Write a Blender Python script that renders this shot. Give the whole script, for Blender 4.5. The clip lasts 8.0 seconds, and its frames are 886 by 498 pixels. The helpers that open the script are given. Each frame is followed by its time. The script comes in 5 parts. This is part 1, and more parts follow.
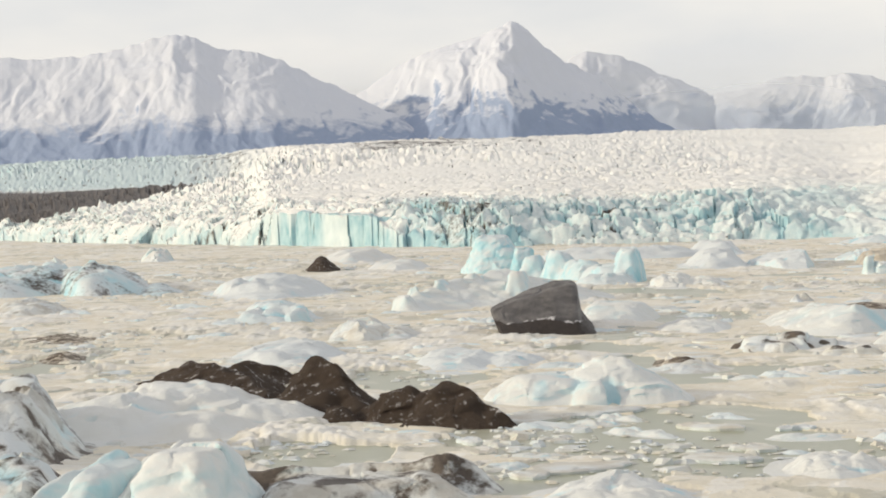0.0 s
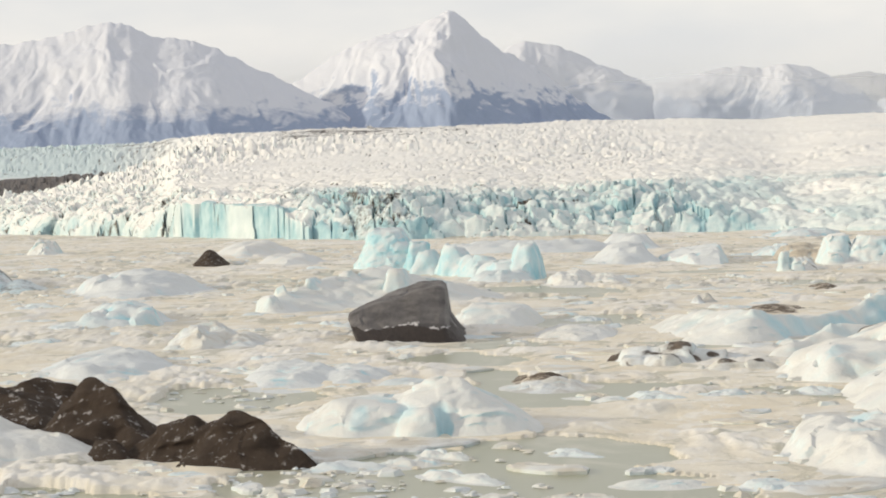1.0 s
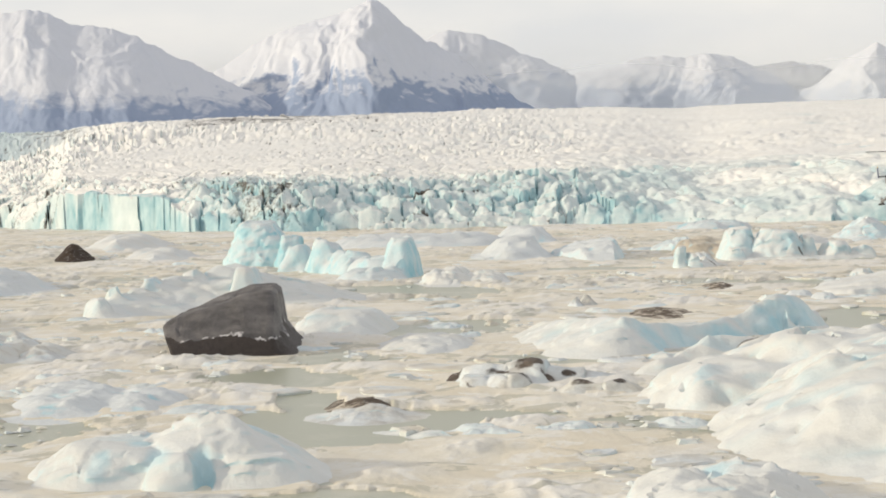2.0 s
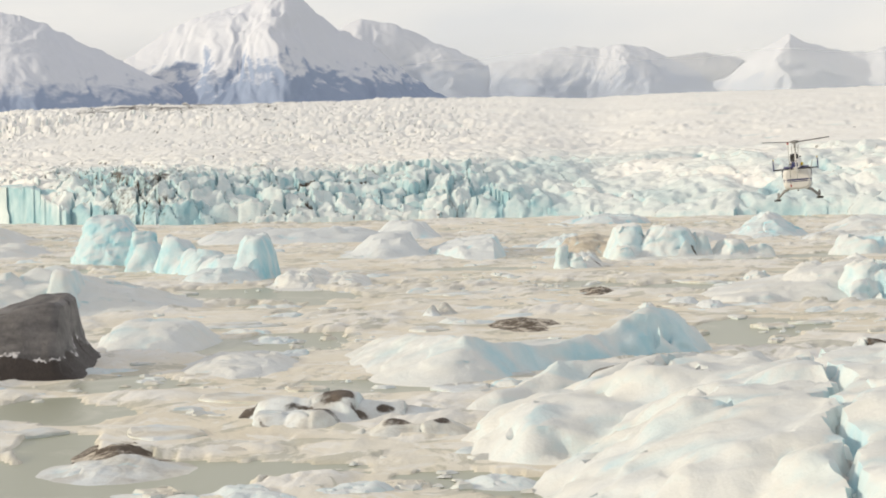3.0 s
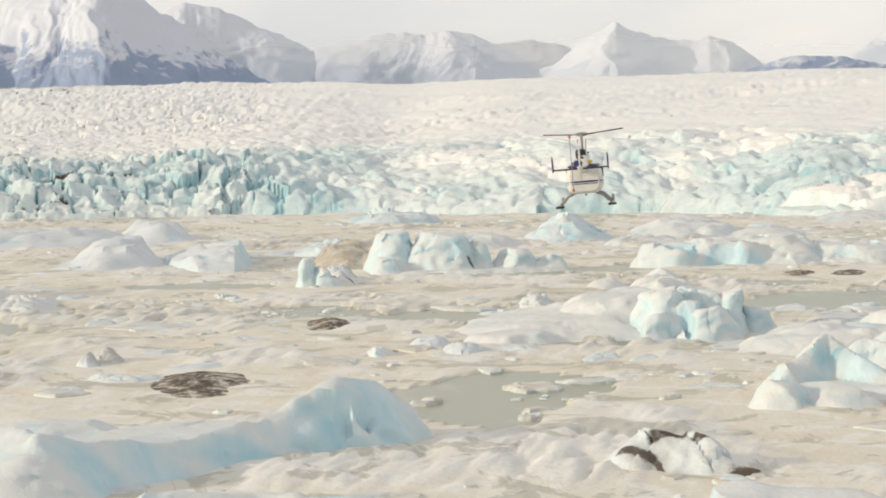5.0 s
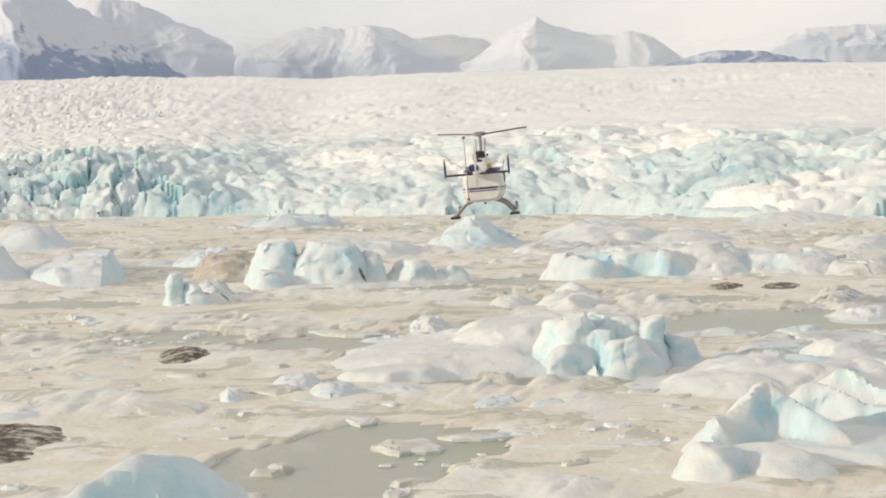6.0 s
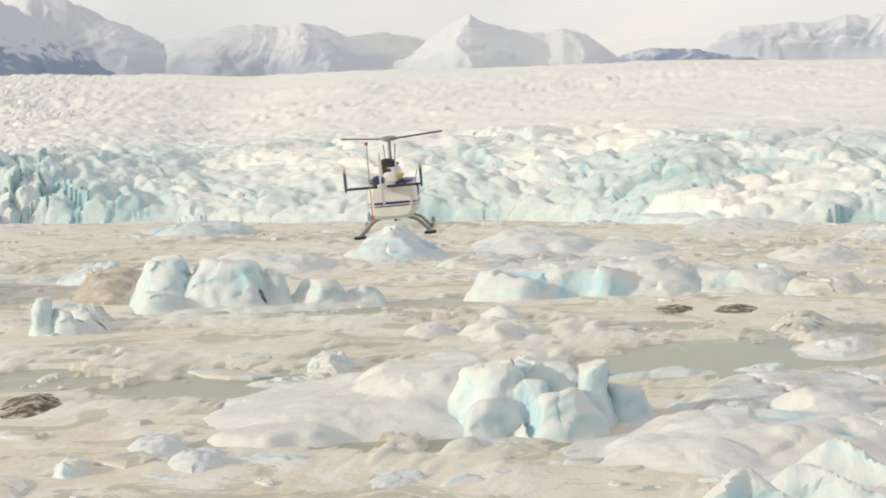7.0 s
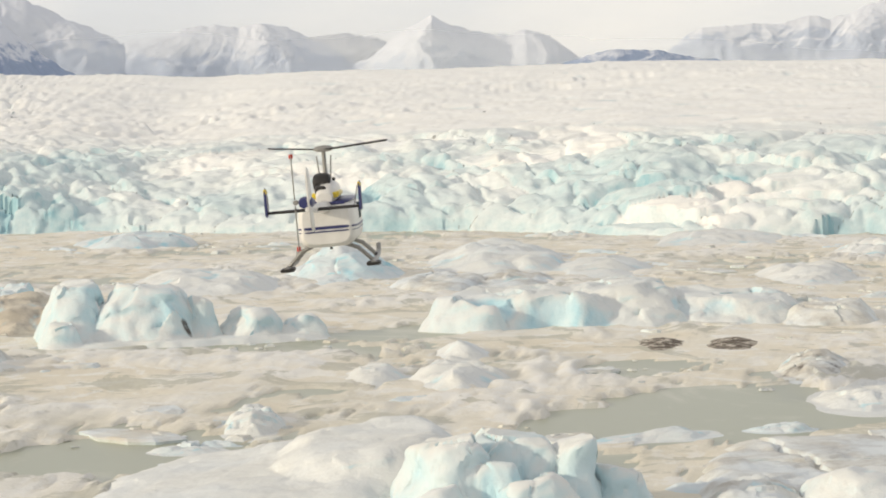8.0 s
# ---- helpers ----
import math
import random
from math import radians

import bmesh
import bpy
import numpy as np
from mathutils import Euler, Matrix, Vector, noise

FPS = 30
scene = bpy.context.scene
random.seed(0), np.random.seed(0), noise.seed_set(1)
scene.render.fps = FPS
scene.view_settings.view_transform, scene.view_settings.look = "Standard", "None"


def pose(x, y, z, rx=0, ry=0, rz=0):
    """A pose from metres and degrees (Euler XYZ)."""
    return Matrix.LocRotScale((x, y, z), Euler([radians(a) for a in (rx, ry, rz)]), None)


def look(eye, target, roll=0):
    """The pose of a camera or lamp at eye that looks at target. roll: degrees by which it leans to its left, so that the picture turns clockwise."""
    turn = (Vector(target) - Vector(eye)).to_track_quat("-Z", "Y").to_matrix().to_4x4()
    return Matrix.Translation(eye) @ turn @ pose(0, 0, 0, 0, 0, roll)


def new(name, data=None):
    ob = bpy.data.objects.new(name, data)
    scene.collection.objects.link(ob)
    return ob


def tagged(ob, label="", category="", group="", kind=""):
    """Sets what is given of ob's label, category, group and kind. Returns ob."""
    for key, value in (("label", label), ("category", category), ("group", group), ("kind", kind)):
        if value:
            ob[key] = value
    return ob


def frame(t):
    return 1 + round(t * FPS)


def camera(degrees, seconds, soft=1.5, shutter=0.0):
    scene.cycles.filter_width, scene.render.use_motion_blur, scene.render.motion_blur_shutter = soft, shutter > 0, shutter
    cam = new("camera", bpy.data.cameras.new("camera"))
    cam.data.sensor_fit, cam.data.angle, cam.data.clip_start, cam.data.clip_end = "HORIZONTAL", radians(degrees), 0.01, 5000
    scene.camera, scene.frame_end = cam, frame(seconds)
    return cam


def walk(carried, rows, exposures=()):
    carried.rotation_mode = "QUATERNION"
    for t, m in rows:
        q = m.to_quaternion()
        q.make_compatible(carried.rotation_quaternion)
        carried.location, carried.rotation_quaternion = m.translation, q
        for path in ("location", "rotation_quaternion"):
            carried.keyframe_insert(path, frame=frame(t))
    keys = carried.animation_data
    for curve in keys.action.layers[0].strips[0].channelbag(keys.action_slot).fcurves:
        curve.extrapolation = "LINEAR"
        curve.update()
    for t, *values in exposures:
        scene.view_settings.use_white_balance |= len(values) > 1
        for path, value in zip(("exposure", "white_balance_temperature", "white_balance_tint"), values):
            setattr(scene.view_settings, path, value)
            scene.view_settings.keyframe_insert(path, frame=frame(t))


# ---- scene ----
cam = camera(23.315, 8.0, soft=1.9)
walk(cam, [
    (0.0, look((0.00, 0.00, 12.00), (0.001, 99.961, 9.197), -1.59)),
    (0.5, look((3.17, 9.45, 11.90), (4.450, 109.395, 8.848), -1.52)),
    (1.0, look((6.45, 18.81, 11.81), (9.205, 118.715, 8.466), -1.44)),
    (1.5, look((9.74, 28.42, 11.67), (14.135, 128.254, 8.051), -1.41)),
    (3.0, look((19.72, 57.27, 11.55), (29.807, 156.664, 7.083), -1.20)),
    (3.5, look((22.95, 66.77, 11.49), (35.032, 165.923, 6.834), -0.99)),
    (4.0, look((26.16, 75.84, 11.60), (40.228, 174.726, 6.739), -0.98)),
    (4.5, look((29.36, 84.88, 11.73), (45.392, 183.457, 6.672), -0.94)),
    (6.0, look((38.28, 111.50, 12.15), (59.776, 209.006, 6.610), -0.98)),
    (6.5, look((41.22, 120.96, 12.23), (64.378, 218.083, 6.594), -1.03)),
    (7.0, look((44.08, 130.15, 12.41), (68.528, 226.947, 6.736), -1.01)),
    (7.5, look((46.97, 139.54, 12.55), (72.268, 236.117, 6.881), -1.08)),
    (8.0, look((49.51, 148.84, 12.67), (75.656, 245.193, 7.020), -0.98)),
])
scene.view_settings.exposure = 0.0

# ---- sky and sun ----
SUN_EL, SUN_AZ = radians(16), radians(-98)     # azimuth from +y towards +x
world = bpy.data.worlds.new("sky")
scene.world = world
world.use_nodes = True
wn, wl = world.node_tree.nodes, world.node_tree.links
wn.clear()
w_out = wn.new("ShaderNodeOutputWorld")
w_bg = wn.new("ShaderNodeBackground")
w_sky = wn.new("ShaderNodeTexSky")
w_sky.sky_type, w_sky.sun_disc = "NISHITA", False
w_sky.sun_elevation, w_sky.sun_rotation = SUN_EL, SUN_AZ
w_sky.air_density, w_sky.dust_density, w_sky.ozone_density = 1.0, 2.0, 1.0
# a thin, high cloud veil over the whole sky
w_co = wn.new("ShaderNodeTexCoord")
w_map = wn.new("ShaderNodeMapping")
w_map.inputs["Scale"].default_value = (3.0, 3.0, 9.0)
w_no = wn.new("ShaderNodeTexNoise")
w_no.inputs["Scale"].default_value, w_no.inputs["Detail"].default_value = 2.2, 6.0
w_no.inputs["Roughness"].default_value = 0.5
w_ra = wn.new("ShaderNodeValToRGB")
w_ra.color_ramp.elements[0].position, w_ra.color_ramp.elements[1].position = 0.35, 0.7
w_ra.color_ramp.elements[0].color = (6.85, 6.82, 6.95, 1)
w_ra.color_ramp.elements[1].color = (8.4, 8.0, 7.6, 1)
w_mix = wn.new("ShaderNodeMixRGB")
w_mix.inputs[0].default_value = 0.78
wl.new(w_co.outputs["Generated"], w_map.inputs["Vector"])
wl.new(w_map.outputs["Vector"], w_no.inputs["Vector"])
wl.new(w_no.outputs["Fac"], w_ra.inputs["Fac"])
wl.new(w_sky.outputs["Color"], w_mix.inputs[1])
wl.new(w_ra.outputs["Color"], w_mix.inputs[2])
w_bg.inputs["Strength"].default_value = 0.120
# the veil is brighter low down, where one looks through more of it
w_sep = wn.new("ShaderNodeSeparateXYZ")
w_grad = wn.new("ShaderNodeMapRange")
w_grad.interpolation_type = "SMOOTHSTEP"
for w_k, w_v in (("From Min", 0.0), ("From Max", 0.7), ("To Min", 1.07), ("To Max", 0.86)):
    w_grad.inputs[w_k].default_value = w_v
w_mul = wn.new("ShaderNodeMixRGB")
w_mul.blend_type = "MULTIPLY"
w_mul.inputs[0].default_value = 1.0
wl.new(w_co.outputs["Generated"], w_sep.inputs["Vector"])
wl.new(w_sep.outputs["Z"], w_grad.inputs["Value"])
wl.new(w_mix.outputs["Color"], w_mul.inputs[1])
wl.new(w_grad.outputs["Result"], w_mul.inputs[2])
wl.new(w_mul.outputs["Color"], w_bg.inputs["Color"])
wl.new(w_bg.outputs["Background"], w_out.inputs["Surface"])

sun = new("sun", bpy.data.lights.new("sun", "SUN"))
sun.data.energy, sun.data.angle, sun.data.color = 2.5, radians(1.0), (1.0, 0.885, 0.69)
sun_from = Vector((math.sin(SUN_AZ) * math.cos(SUN_EL), math.cos(SUN_AZ) * math.cos(SUN_EL), math.sin(SUN_EL)))
sun.matrix_world = look(sun_from * 300, (0, 0, 0))


# ---- materials ----
class Mat:
    """A small helper round one node material."""

    def __init__(self, name, rough=0.6, spec=0.4, metal=0.0):
        self.m = bpy.data.materials.new(name)
        self.m.use_nodes = True
        self.n, self.l = self.m.node_tree.nodes, self.m.node_tree.links
        self.b = self.n["Principled BSDF"]
        self.b.inputs["Roughness"].default_value = rough
        self.b.inputs["Specular IOR Level"].default_value = spec
        self.b.inputs["Metallic"].default_value = metal
        self.geo = self.n.new("ShaderNodeNewGeometry")

    def put(self, socket, value):
        if isinstance(value, bpy.types.NodeSocket):
            self.l.new(value, socket)
        else:
            socket.default_value = value

    def noise(self, scale, detail=4.0, rough=0.55, stretch=(1, 1, 1), distort=0.0):
        mp, no = self.n.new("ShaderNodeMapping"), self.n.new("ShaderNodeTexNoise")
        mp.inputs["Scale"].default_value = stretch
        self.l.new(self.geo.outputs["Position"], mp.inputs["Vector"])
        self.l.new(mp.outputs["Vector"], no.inputs["Vector"])
        no.inputs["Scale"].default_value, no.inputs["Detail"].default_value = scale, detail
        no.inputs["Roughness"].default_value, no.inputs["Distortion"].default_value = rough, distort
        return no.outputs["Fac"]

    def ramp(self, fac, a, b, ca=(0, 0, 0, 1), cb=(1, 1, 1, 1)):
        r = self.n.new("ShaderNodeValToRGB")
        r.color_ramp.elements[0].position, r.color_ramp.elements[1].position = a, b
        r.color_ramp.elements[0].color, r.color_ramp.elements[1].color = ca, cb
        self.l.new(fac, r.inputs["Fac"])
        return r.outputs["Color"]

    def mix(self, fac, a, b, kind="MIX"):
        x = self.n.new("ShaderNodeMixRGB")
        x.blend_type = kind
        for k, v in enumerate((fac, a, b)):
            self.put(x.inputs[k], v if isinstance(v, bpy.types.NodeSocket) or k == 0 else (*v, 1))
        return x.outputs["Color"]

    def math(self, op, a, b=0.0):
        x = self.n.new("ShaderNodeMath")
        x.operation = op
        self.put(x.inputs[0], a)
        self.put(x.inputs[1], b)
        return x.outputs["Value"]

    def attr(self, name):
        a = self.n.new("ShaderNodeAttribute")
        a.attribute_name = name
        return a.outputs["Fac"]

    def up(self):
        s = self.n.new("ShaderNodeSeparateXYZ")
        self.l.new(self.geo.outputs["Normal"], s.inputs["Vector"])
        return s.outputs["Z"]

    def colour(self, c):
        self.put(self.b.inputs["Base Color"], c if isinstance(c, bpy.types.NodeSocket) else (*c, 1))
        return self

    def bump(self, height, strength=0.4, distance=0.1):
        x = self.n.new("ShaderNodeBump")
        x.inputs["Strength"].default_value, x.inputs["Distance"].default_value = strength, distance
        self.l.new(height, x.inputs["Height"])
        self.l.new(x.outputs["Normal"], self.b.inputs["Normal"])
        return self


SNOW, CREAM, BLUE, DEEP, DIRT = (0.655, 0.69, 0.70), (0.68, 0.63, 0.52), (0.42, 0.64, 0.71), (0.16, 0.52, 0.66), (0.055, 0.042, 0.034)


def ice_material(name, blue=0.5, cream=0.3, dirt=0.0, fine=1.0, deep=BLUE, pale=(0.58, 0.72, 0.75), snow=SNOW):
    """Snow on the flat tops, blue on the steep sides as bare ice and as painted shade, dust and grit by noise and by
    the mesh's dirt value.
    """
    m = Mat(name, rough=0.55, spec=0.35)
    big, small = m.noise(0.25 * fine, 4), m.noise(2.4 * fine, 6, 0.65)
    top = m.mix(m.math("MULTIPLY", m.ramp(big, 0.38, 0.62), cream), snow, CREAM)
    top = m.mix(m.math("MULTIPLY", m.ramp(small, 0.55, 0.8), 0.25), top, (0.62, 0.60, 0.56))
    side = m.mix(m.ramp(m.noise(0.7 * fine, 3, stretch=(1, 1, 0.5)), 0.35, 0.7), pale, deep)
    steep = m.math("ADD", m.math("SUBTRACT", 1.0, m.up()), m.math("MULTIPLY", m.math("SUBTRACT", m.noise(1.1 * fine, 3), 0.5), 0.5))
    fac = m.math("MULTIPLY", m.ramp(steep, 0.22, 0.75), blue)
    fac = m.math("MINIMUM", m.math("ADD", fac, m.attr("blue")), 1.0)
    col = m.mix(fac, top, side)
    grit = m.math("ADD", m.attr("dirt"), m.math("MULTIPLY", m.math("SUBTRACT", m.noise(1.6 * fine, 6, 0.7), 0.5), 0.9))
    grit = m.math("MULTIPLY", m.ramp(grit, 0.40, 0.62), m.ramp(m.attr("dirt"), 0.02, 0.12))
    col = m.mix(grit, col, m.mix(m.noise(6.0 * fine, 4), (0.03, 0.024, 0.02), (0.12, 0.095, 0.075)))
    if dirt:
        col = m.mix(m.math("MULTIPLY", m.ramp(m.noise(0.5 * fine, 5, 0.65), 0.45, 0.62), dirt), col, (0.20, 0.16, 0.125))
    m.colour(col)
    m.b.inputs["Subsurface Weight"].default_value = 0.0
    h = m.math("ADD", m.noise(1.2 * fine, 6, 0.6), m.math("MULTIPLY", m.noise(6.0 * fine, 4, 0.6), 0.12))
    return m.bump(h, 0.34, 0.30 / fine).m


MAT = {
    # the blue on its sides also stands in for bluish shade
    "white": ice_material("snowy_ice", 0.68, 0.26, deep=(0.40, 0.62, 0.69), pale=(0.59, 0.715, 0.745), snow=(0.70, 0.715, 0.70)),
    "blue": ice_material("blue_ice", 0.85, 0.1, deep=(0.28, 0.58, 0.67)),
    "dirty": ice_material("dusty_ice", 0.35, 0.6, 0.35),
    "tan": ice_material("brown_stained_ice", 0.15, 0.9, 0.5, snow=(0.48, 0.42, 0.34)),
    "loose": ice_material("loose_ice", 0.25, 0.9, 0.25),
    "glacier": ice_material("glacier_ice", 0.55, 0.16, 0.0, 0.8, deep=(0.235, 0.43, 0.49), pale=(0.44, 0.60, 0.63), snow=(0.90, 0.888, 0.845)),
}


def moraine_material():
    m = Mat("moraine_gravel", 0.9, 0.2)
    col = m.mix(m.noise(1.5, 6, 0.7), (0.030, 0.022, 0.018), (0.095, 0.070, 0.052))
    col = m.mix(m.math("MULTIPLY", m.ramp(m.noise(1.8, 7, 0.75), 0.57, 0.66), m.ramp(m.up(), 0.5, 0.9)), col, (0.7, 0.68, 0.66))
    m.colour(col)
    return m.bump(m.noise(5.0, 6, 0.75), 0.9, 0.2).m


def dark_ice_material():
    """Grey silty ice over a layer of black gravel, with a pale ledge where the two meet."""
    m = Mat("dark_banded_ice", 0.6, 0.4)
    col = m.mix(m.ramp(m.noise(0.6, 5, 0.6, (1, 1, 2)), 0.35, 0.7), (0.075, 0.070, 0.070), (0.20, 0.187, 0.180))
    col = m.mix(m.ramp(m.noise(1.6, 6, 0.7), 0.62, 0.70), col, (0.03, 0.026, 0.024))
    s = m.n.new("ShaderNodeSeparateXYZ")
    m.l.new(m.geo.outputs["Position"], s.inputs["Vector"])
    level = m.math("ADD", s.outputs["Z"], m.math("MULTIPLY", m.math("SUBTRACT", m.noise(0.35, 5, 0.6, (1, 1, 0.3)), 0.5), 3.0))
    gravel = m.mix(m.noise(3.0, 6, 0.75), (0.018, 0.014, 0.013), (0.065, 0.050, 0.042))
    col = m.mix(m.math("LESS_THAN", level, 1.25), col, gravel)
    ledge = m.math("MULTIPLY", m.math("LESS_THAN", m.math("ABSOLUTE", m.math("SUBTRACT", level, 1.28)), 0.07), m.ramp(m.noise(0.8, 4), 0.5, 0.56))
    m.colour(m.mix(ledge, col, (0.62, 0.60, 0.60)))
    return m.bump(m.noise(2.5, 6, 0.7), 0.6, 0.2).m


def water_material():
    m = Mat("silty_lake_water", 0.30, 0.35)
    col = m.mix(m.noise(0.05, 4, 0.6), (0.32, 0.335, 0.235), (0.38, 0.385, 0.285))
    col = m.mix(m.math("MULTIPLY", m.ramp(m.noise(0.13, 7, 0.68, (1, 0.6, 1), 0.8), 0.52, 0.62), 0.45), col, (0.60, 0.57, 0.47))
    m.colour(col)
    return m.bump(m.noise(1.2, 3, 0.5, (1, 0.4, 1)), 0.05, 0.05).m


def slush_material():
    """Dusty brash and refrozen slush: pinkish cream sheets, whiter crusts, grey wet margins."""
    m = Mat("brash_ice_crust", 0.65, 0.3)
    col = m.mix(m.ramp(m.noise(0.13, 6, 0.62, (1, 0.8, 1), 0.5), 0.36, 0.66), (0.77, 0.725, 0.615), (0.715, 0.645, 0.51))
    col = m.mix(m.math("MULTIPLY", m.ramp(m.noise(0.42, 8, 0.68, (1, 0.8, 1), 0.6), 0.52, 0.57), 0.75), col, (0.82, 0.80, 0.745))
    col = m.mix(m.math("MULTIPLY", m.attr("white"), 0.75), col, (0.81, 0.80, 0.765))
    col = m.mix(m.math("MULTIPLY", m.ramp(m.noise(0.21, 9, 0.66, (1, 0.75, 1), 0.9), 0.555, 0.585), 0.62), col, (0.43, 0.42, 0.335))
    col = m.mix(m.math("MULTIPLY", m.ramp(m.noise(0.9, 7, 0.7, (1, 0.7, 1), 0.4), 0.60, 0.66), 0.4), col, (0.50, 0.47, 0.39))
    col = m.mix(m.math("MULTIPLY", m.attr("wet"), 0.5), col, (0.56, 0.525, 0.42))
    col = m.mix(m.math("MULTIPLY", m.ramp(m.noise(0.55, 8, 0.78), 0.70, 0.75), 0.85), col, (0.20, 0.155, 0.12))
    m.colour(col)
    h = m.math("ADD", m.noise(0.8, 6, 0.6), m.math("MULTIPLY", m.noise(5.0, 4, 0.6), 0.3))
    return m.bump(h, 0.42, 0.25).m


def mountain_material(name, snowline, hazy_rock, band=60.0, patchy=3.0):
    """Snow over bluish stony slopes and scrub, haze painted into both, the snow line at its own height."""
    m = Mat(name, 0.9, 0.1)
    s = m.n.new("ShaderNodeSeparateXYZ")
    m.l.new(m.geo.outputs["Position"], s.inputs["Vector"])
    hazy_rock = m.mix(m.noise(0.02, 8, 0.72), hazy_rock, tuple(c + 0.12 for c in hazy_rock))
    h = m.math("DIVIDE", m.math("SUBTRACT", s.outputs["Z"], snowline), band)
    h = m.math("ADD", h, m.math("MULTIPLY", m.math("SUBTRACT", m.noise(0.02, 9, 0.76, (1, 1, 1.6)), 0.5), patchy))
    h = m.math("ADD", h, m.math("MULTIPLY", m.math("SUBTRACT", m.up(), 0.62), 2.4))
    # the snow's blue-grey tone is painted haze as well
    col = m.mix(m.ramp(h, 0.0, 0.45), hazy_rock, m.mix(m.noise(0.012, 4), (0.655, 0.685, 0.76), (0.73, 0.745, 0.785)))
    m.colour(col)
    return m.bump(m.noise(0.05, 8, 0.7), 0.22, 4.0).m


def haze_material(tone):
    """Thin bright mist that scatters the daylight and lets most of the distance through."""
    m = Mat("thin_mist", 1.0, 0.0)
    m.n.remove(m.b)
    clear, white, both = m.n.new("ShaderNodeBsdfTransparent"), m.n.new("ShaderNodeBsdfDiffuse"), m.n.new("ShaderNodeMixShader")
    white.inputs["Color"].default_value = (*tone, 1)
    m.put(both.inputs[0], m.attr("thick"))
    m.l.new(clear.outputs[0], both.inputs[1])
    m.l.new(white.outputs[0], both.inputs[2])
    m.l.new(both.outputs[0], m.n["Material Output"].inputs["Surface"])
    return m.m


def grit_material():
    m = Mat("gritty_thin_ice", 0.85, 0.2)
    col = m.mix(m.noise(3.0, 6, 0.7), (0.05, 0.04, 0.032), (0.20, 0.16, 0.125))
    m.colour(m.mix(m.ramp(m.noise(1.3, 7, 0.75), 0.46, 0.60), col, (0.66, 0.60, 0.51)))
    return m.bump(m.noise(5.0, 6, 0.7), 0.7, 0.15).m


MAT.update(grit=grit_material(), moraine=moraine_material(), dark=dark_ice_material(), water=water_material(), slush=slush_material())


# ---- numeric noise and meshes ----
def _hash(i, j, k):
    with np.errstate(over="ignore"):
        n = (i.astype(np.int64) * 374761393 + j.astype(np.int64) * 668265263 + k * 2147483647 * 31) & 0xFFFFFFFF
        n = ((n ^ (n >> 13)) * 1274126177) & 0xFFFFFFFF
        n = (n ^ (n >> 16)) & 0xFFFFFF
    return n / float(0xFFFFFF)


def vnoise(x, y, k=0):
    i, j = np.floor(x), np.floor(y)
    u, v = x - i, y - j
    u, v = u * u * u * (u * (6 * u - 15) + 10), v * v * v * (v * (6 * v - 15) + 10)
    a, b, c, d = _hash(i, j, k), _hash(i + 1, j, k), _hash(i, j + 1, k), _hash(i + 1, j + 1, k)
    return (a * (1 - u) + b * u) * (1 - v) + (c * (1 - u) + d * u) * v


def fbm(x, y, octaves=4, k=0, gain=0.5):
    total, amp, norm = 0.0, 1.0, 0.0
    for o in range(octaves):
        total = total + amp * (vnoise(x * 2.03 ** o + 17.3 * o, y * 2.03 ** o - 9.1 * o, k + o) - 0.5)
        norm += amp
        amp *= gain
    return 2 * total / norm


def ridged(x, y, octaves=4, k=0, gain=0.5):
    total, amp, norm = 0.0, 1.0, 0.0
    for o in range(octaves):
        total = total + amp * (1 - np.abs(2 * vnoise(x * 2.03 ** o + 5.7 * o, y * 2.03 ** o + 3.3 * o, k + o) - 1))
        norm += amp
        amp *= gain
    return total / norm


def cells(x, y, k=0):
    """Cellular noise: a tilted random plane in each cell (-1..1) and the distance to the cell's border."""
    i0, j0 = np.floor(x), np.floor(y)
    best = np.full(x.shape, 9.0)
    second, plane = best.copy(), np.zeros(x.shape)
    for di in (-1, 0, 1):
        for dj in (-1, 0, 1):
            i, j = i0 + di, j0 + dj
            cx, cy = i + 0.15 + 0.7 * _hash(i, j, k), j + 0.15 + 0.7 * _hash(i, j, k + 1)
            d = np.hypot(x - cx, y - cy)
            p = 1.4 * (_hash(i, j, k + 2) - 0.5) + (x - cx) * 2.6 * (_hash(i, j, k + 3) - 0.5) + (y - cy) * 2.6 * (_hash(i, j, k + 4) - 0.5)
            near = d < best
            second = np.where(near, best, np.minimum(second, d))
            plane, best = np.where(near, p, plane), np.where(near, d, best)
    return plane, second - best


def boulders(x, y, k=0):
    """Cellular noise as rounded lumps with sharp creases between: about -0.5 in the creases, 0.45 on the lumps."""
    i0, j0 = np.floor(x), np.floor(y)
    best = np.full(x.shape, 9.0)
    for di in (-1, 0, 1):
        for dj in (-1, 0, 1):
            i, j = i0 + di, j0 + dj
            w = 0.75 + 0.5 * _hash(i, j, k + 2)
            best = np.minimum(best, w * ((x - i - 0.1 - 0.8 * _hash(i, j, k)) ** 2 + (y - j - 0.1 - 0.8 * _hash(i, j, k + 1)) ** 2))
    return 0.45 - best


def step(a, b, x):
    t = np.clip((x - a) / (b - a), 0, 1)
    return t * t * (3 - 2 * t)


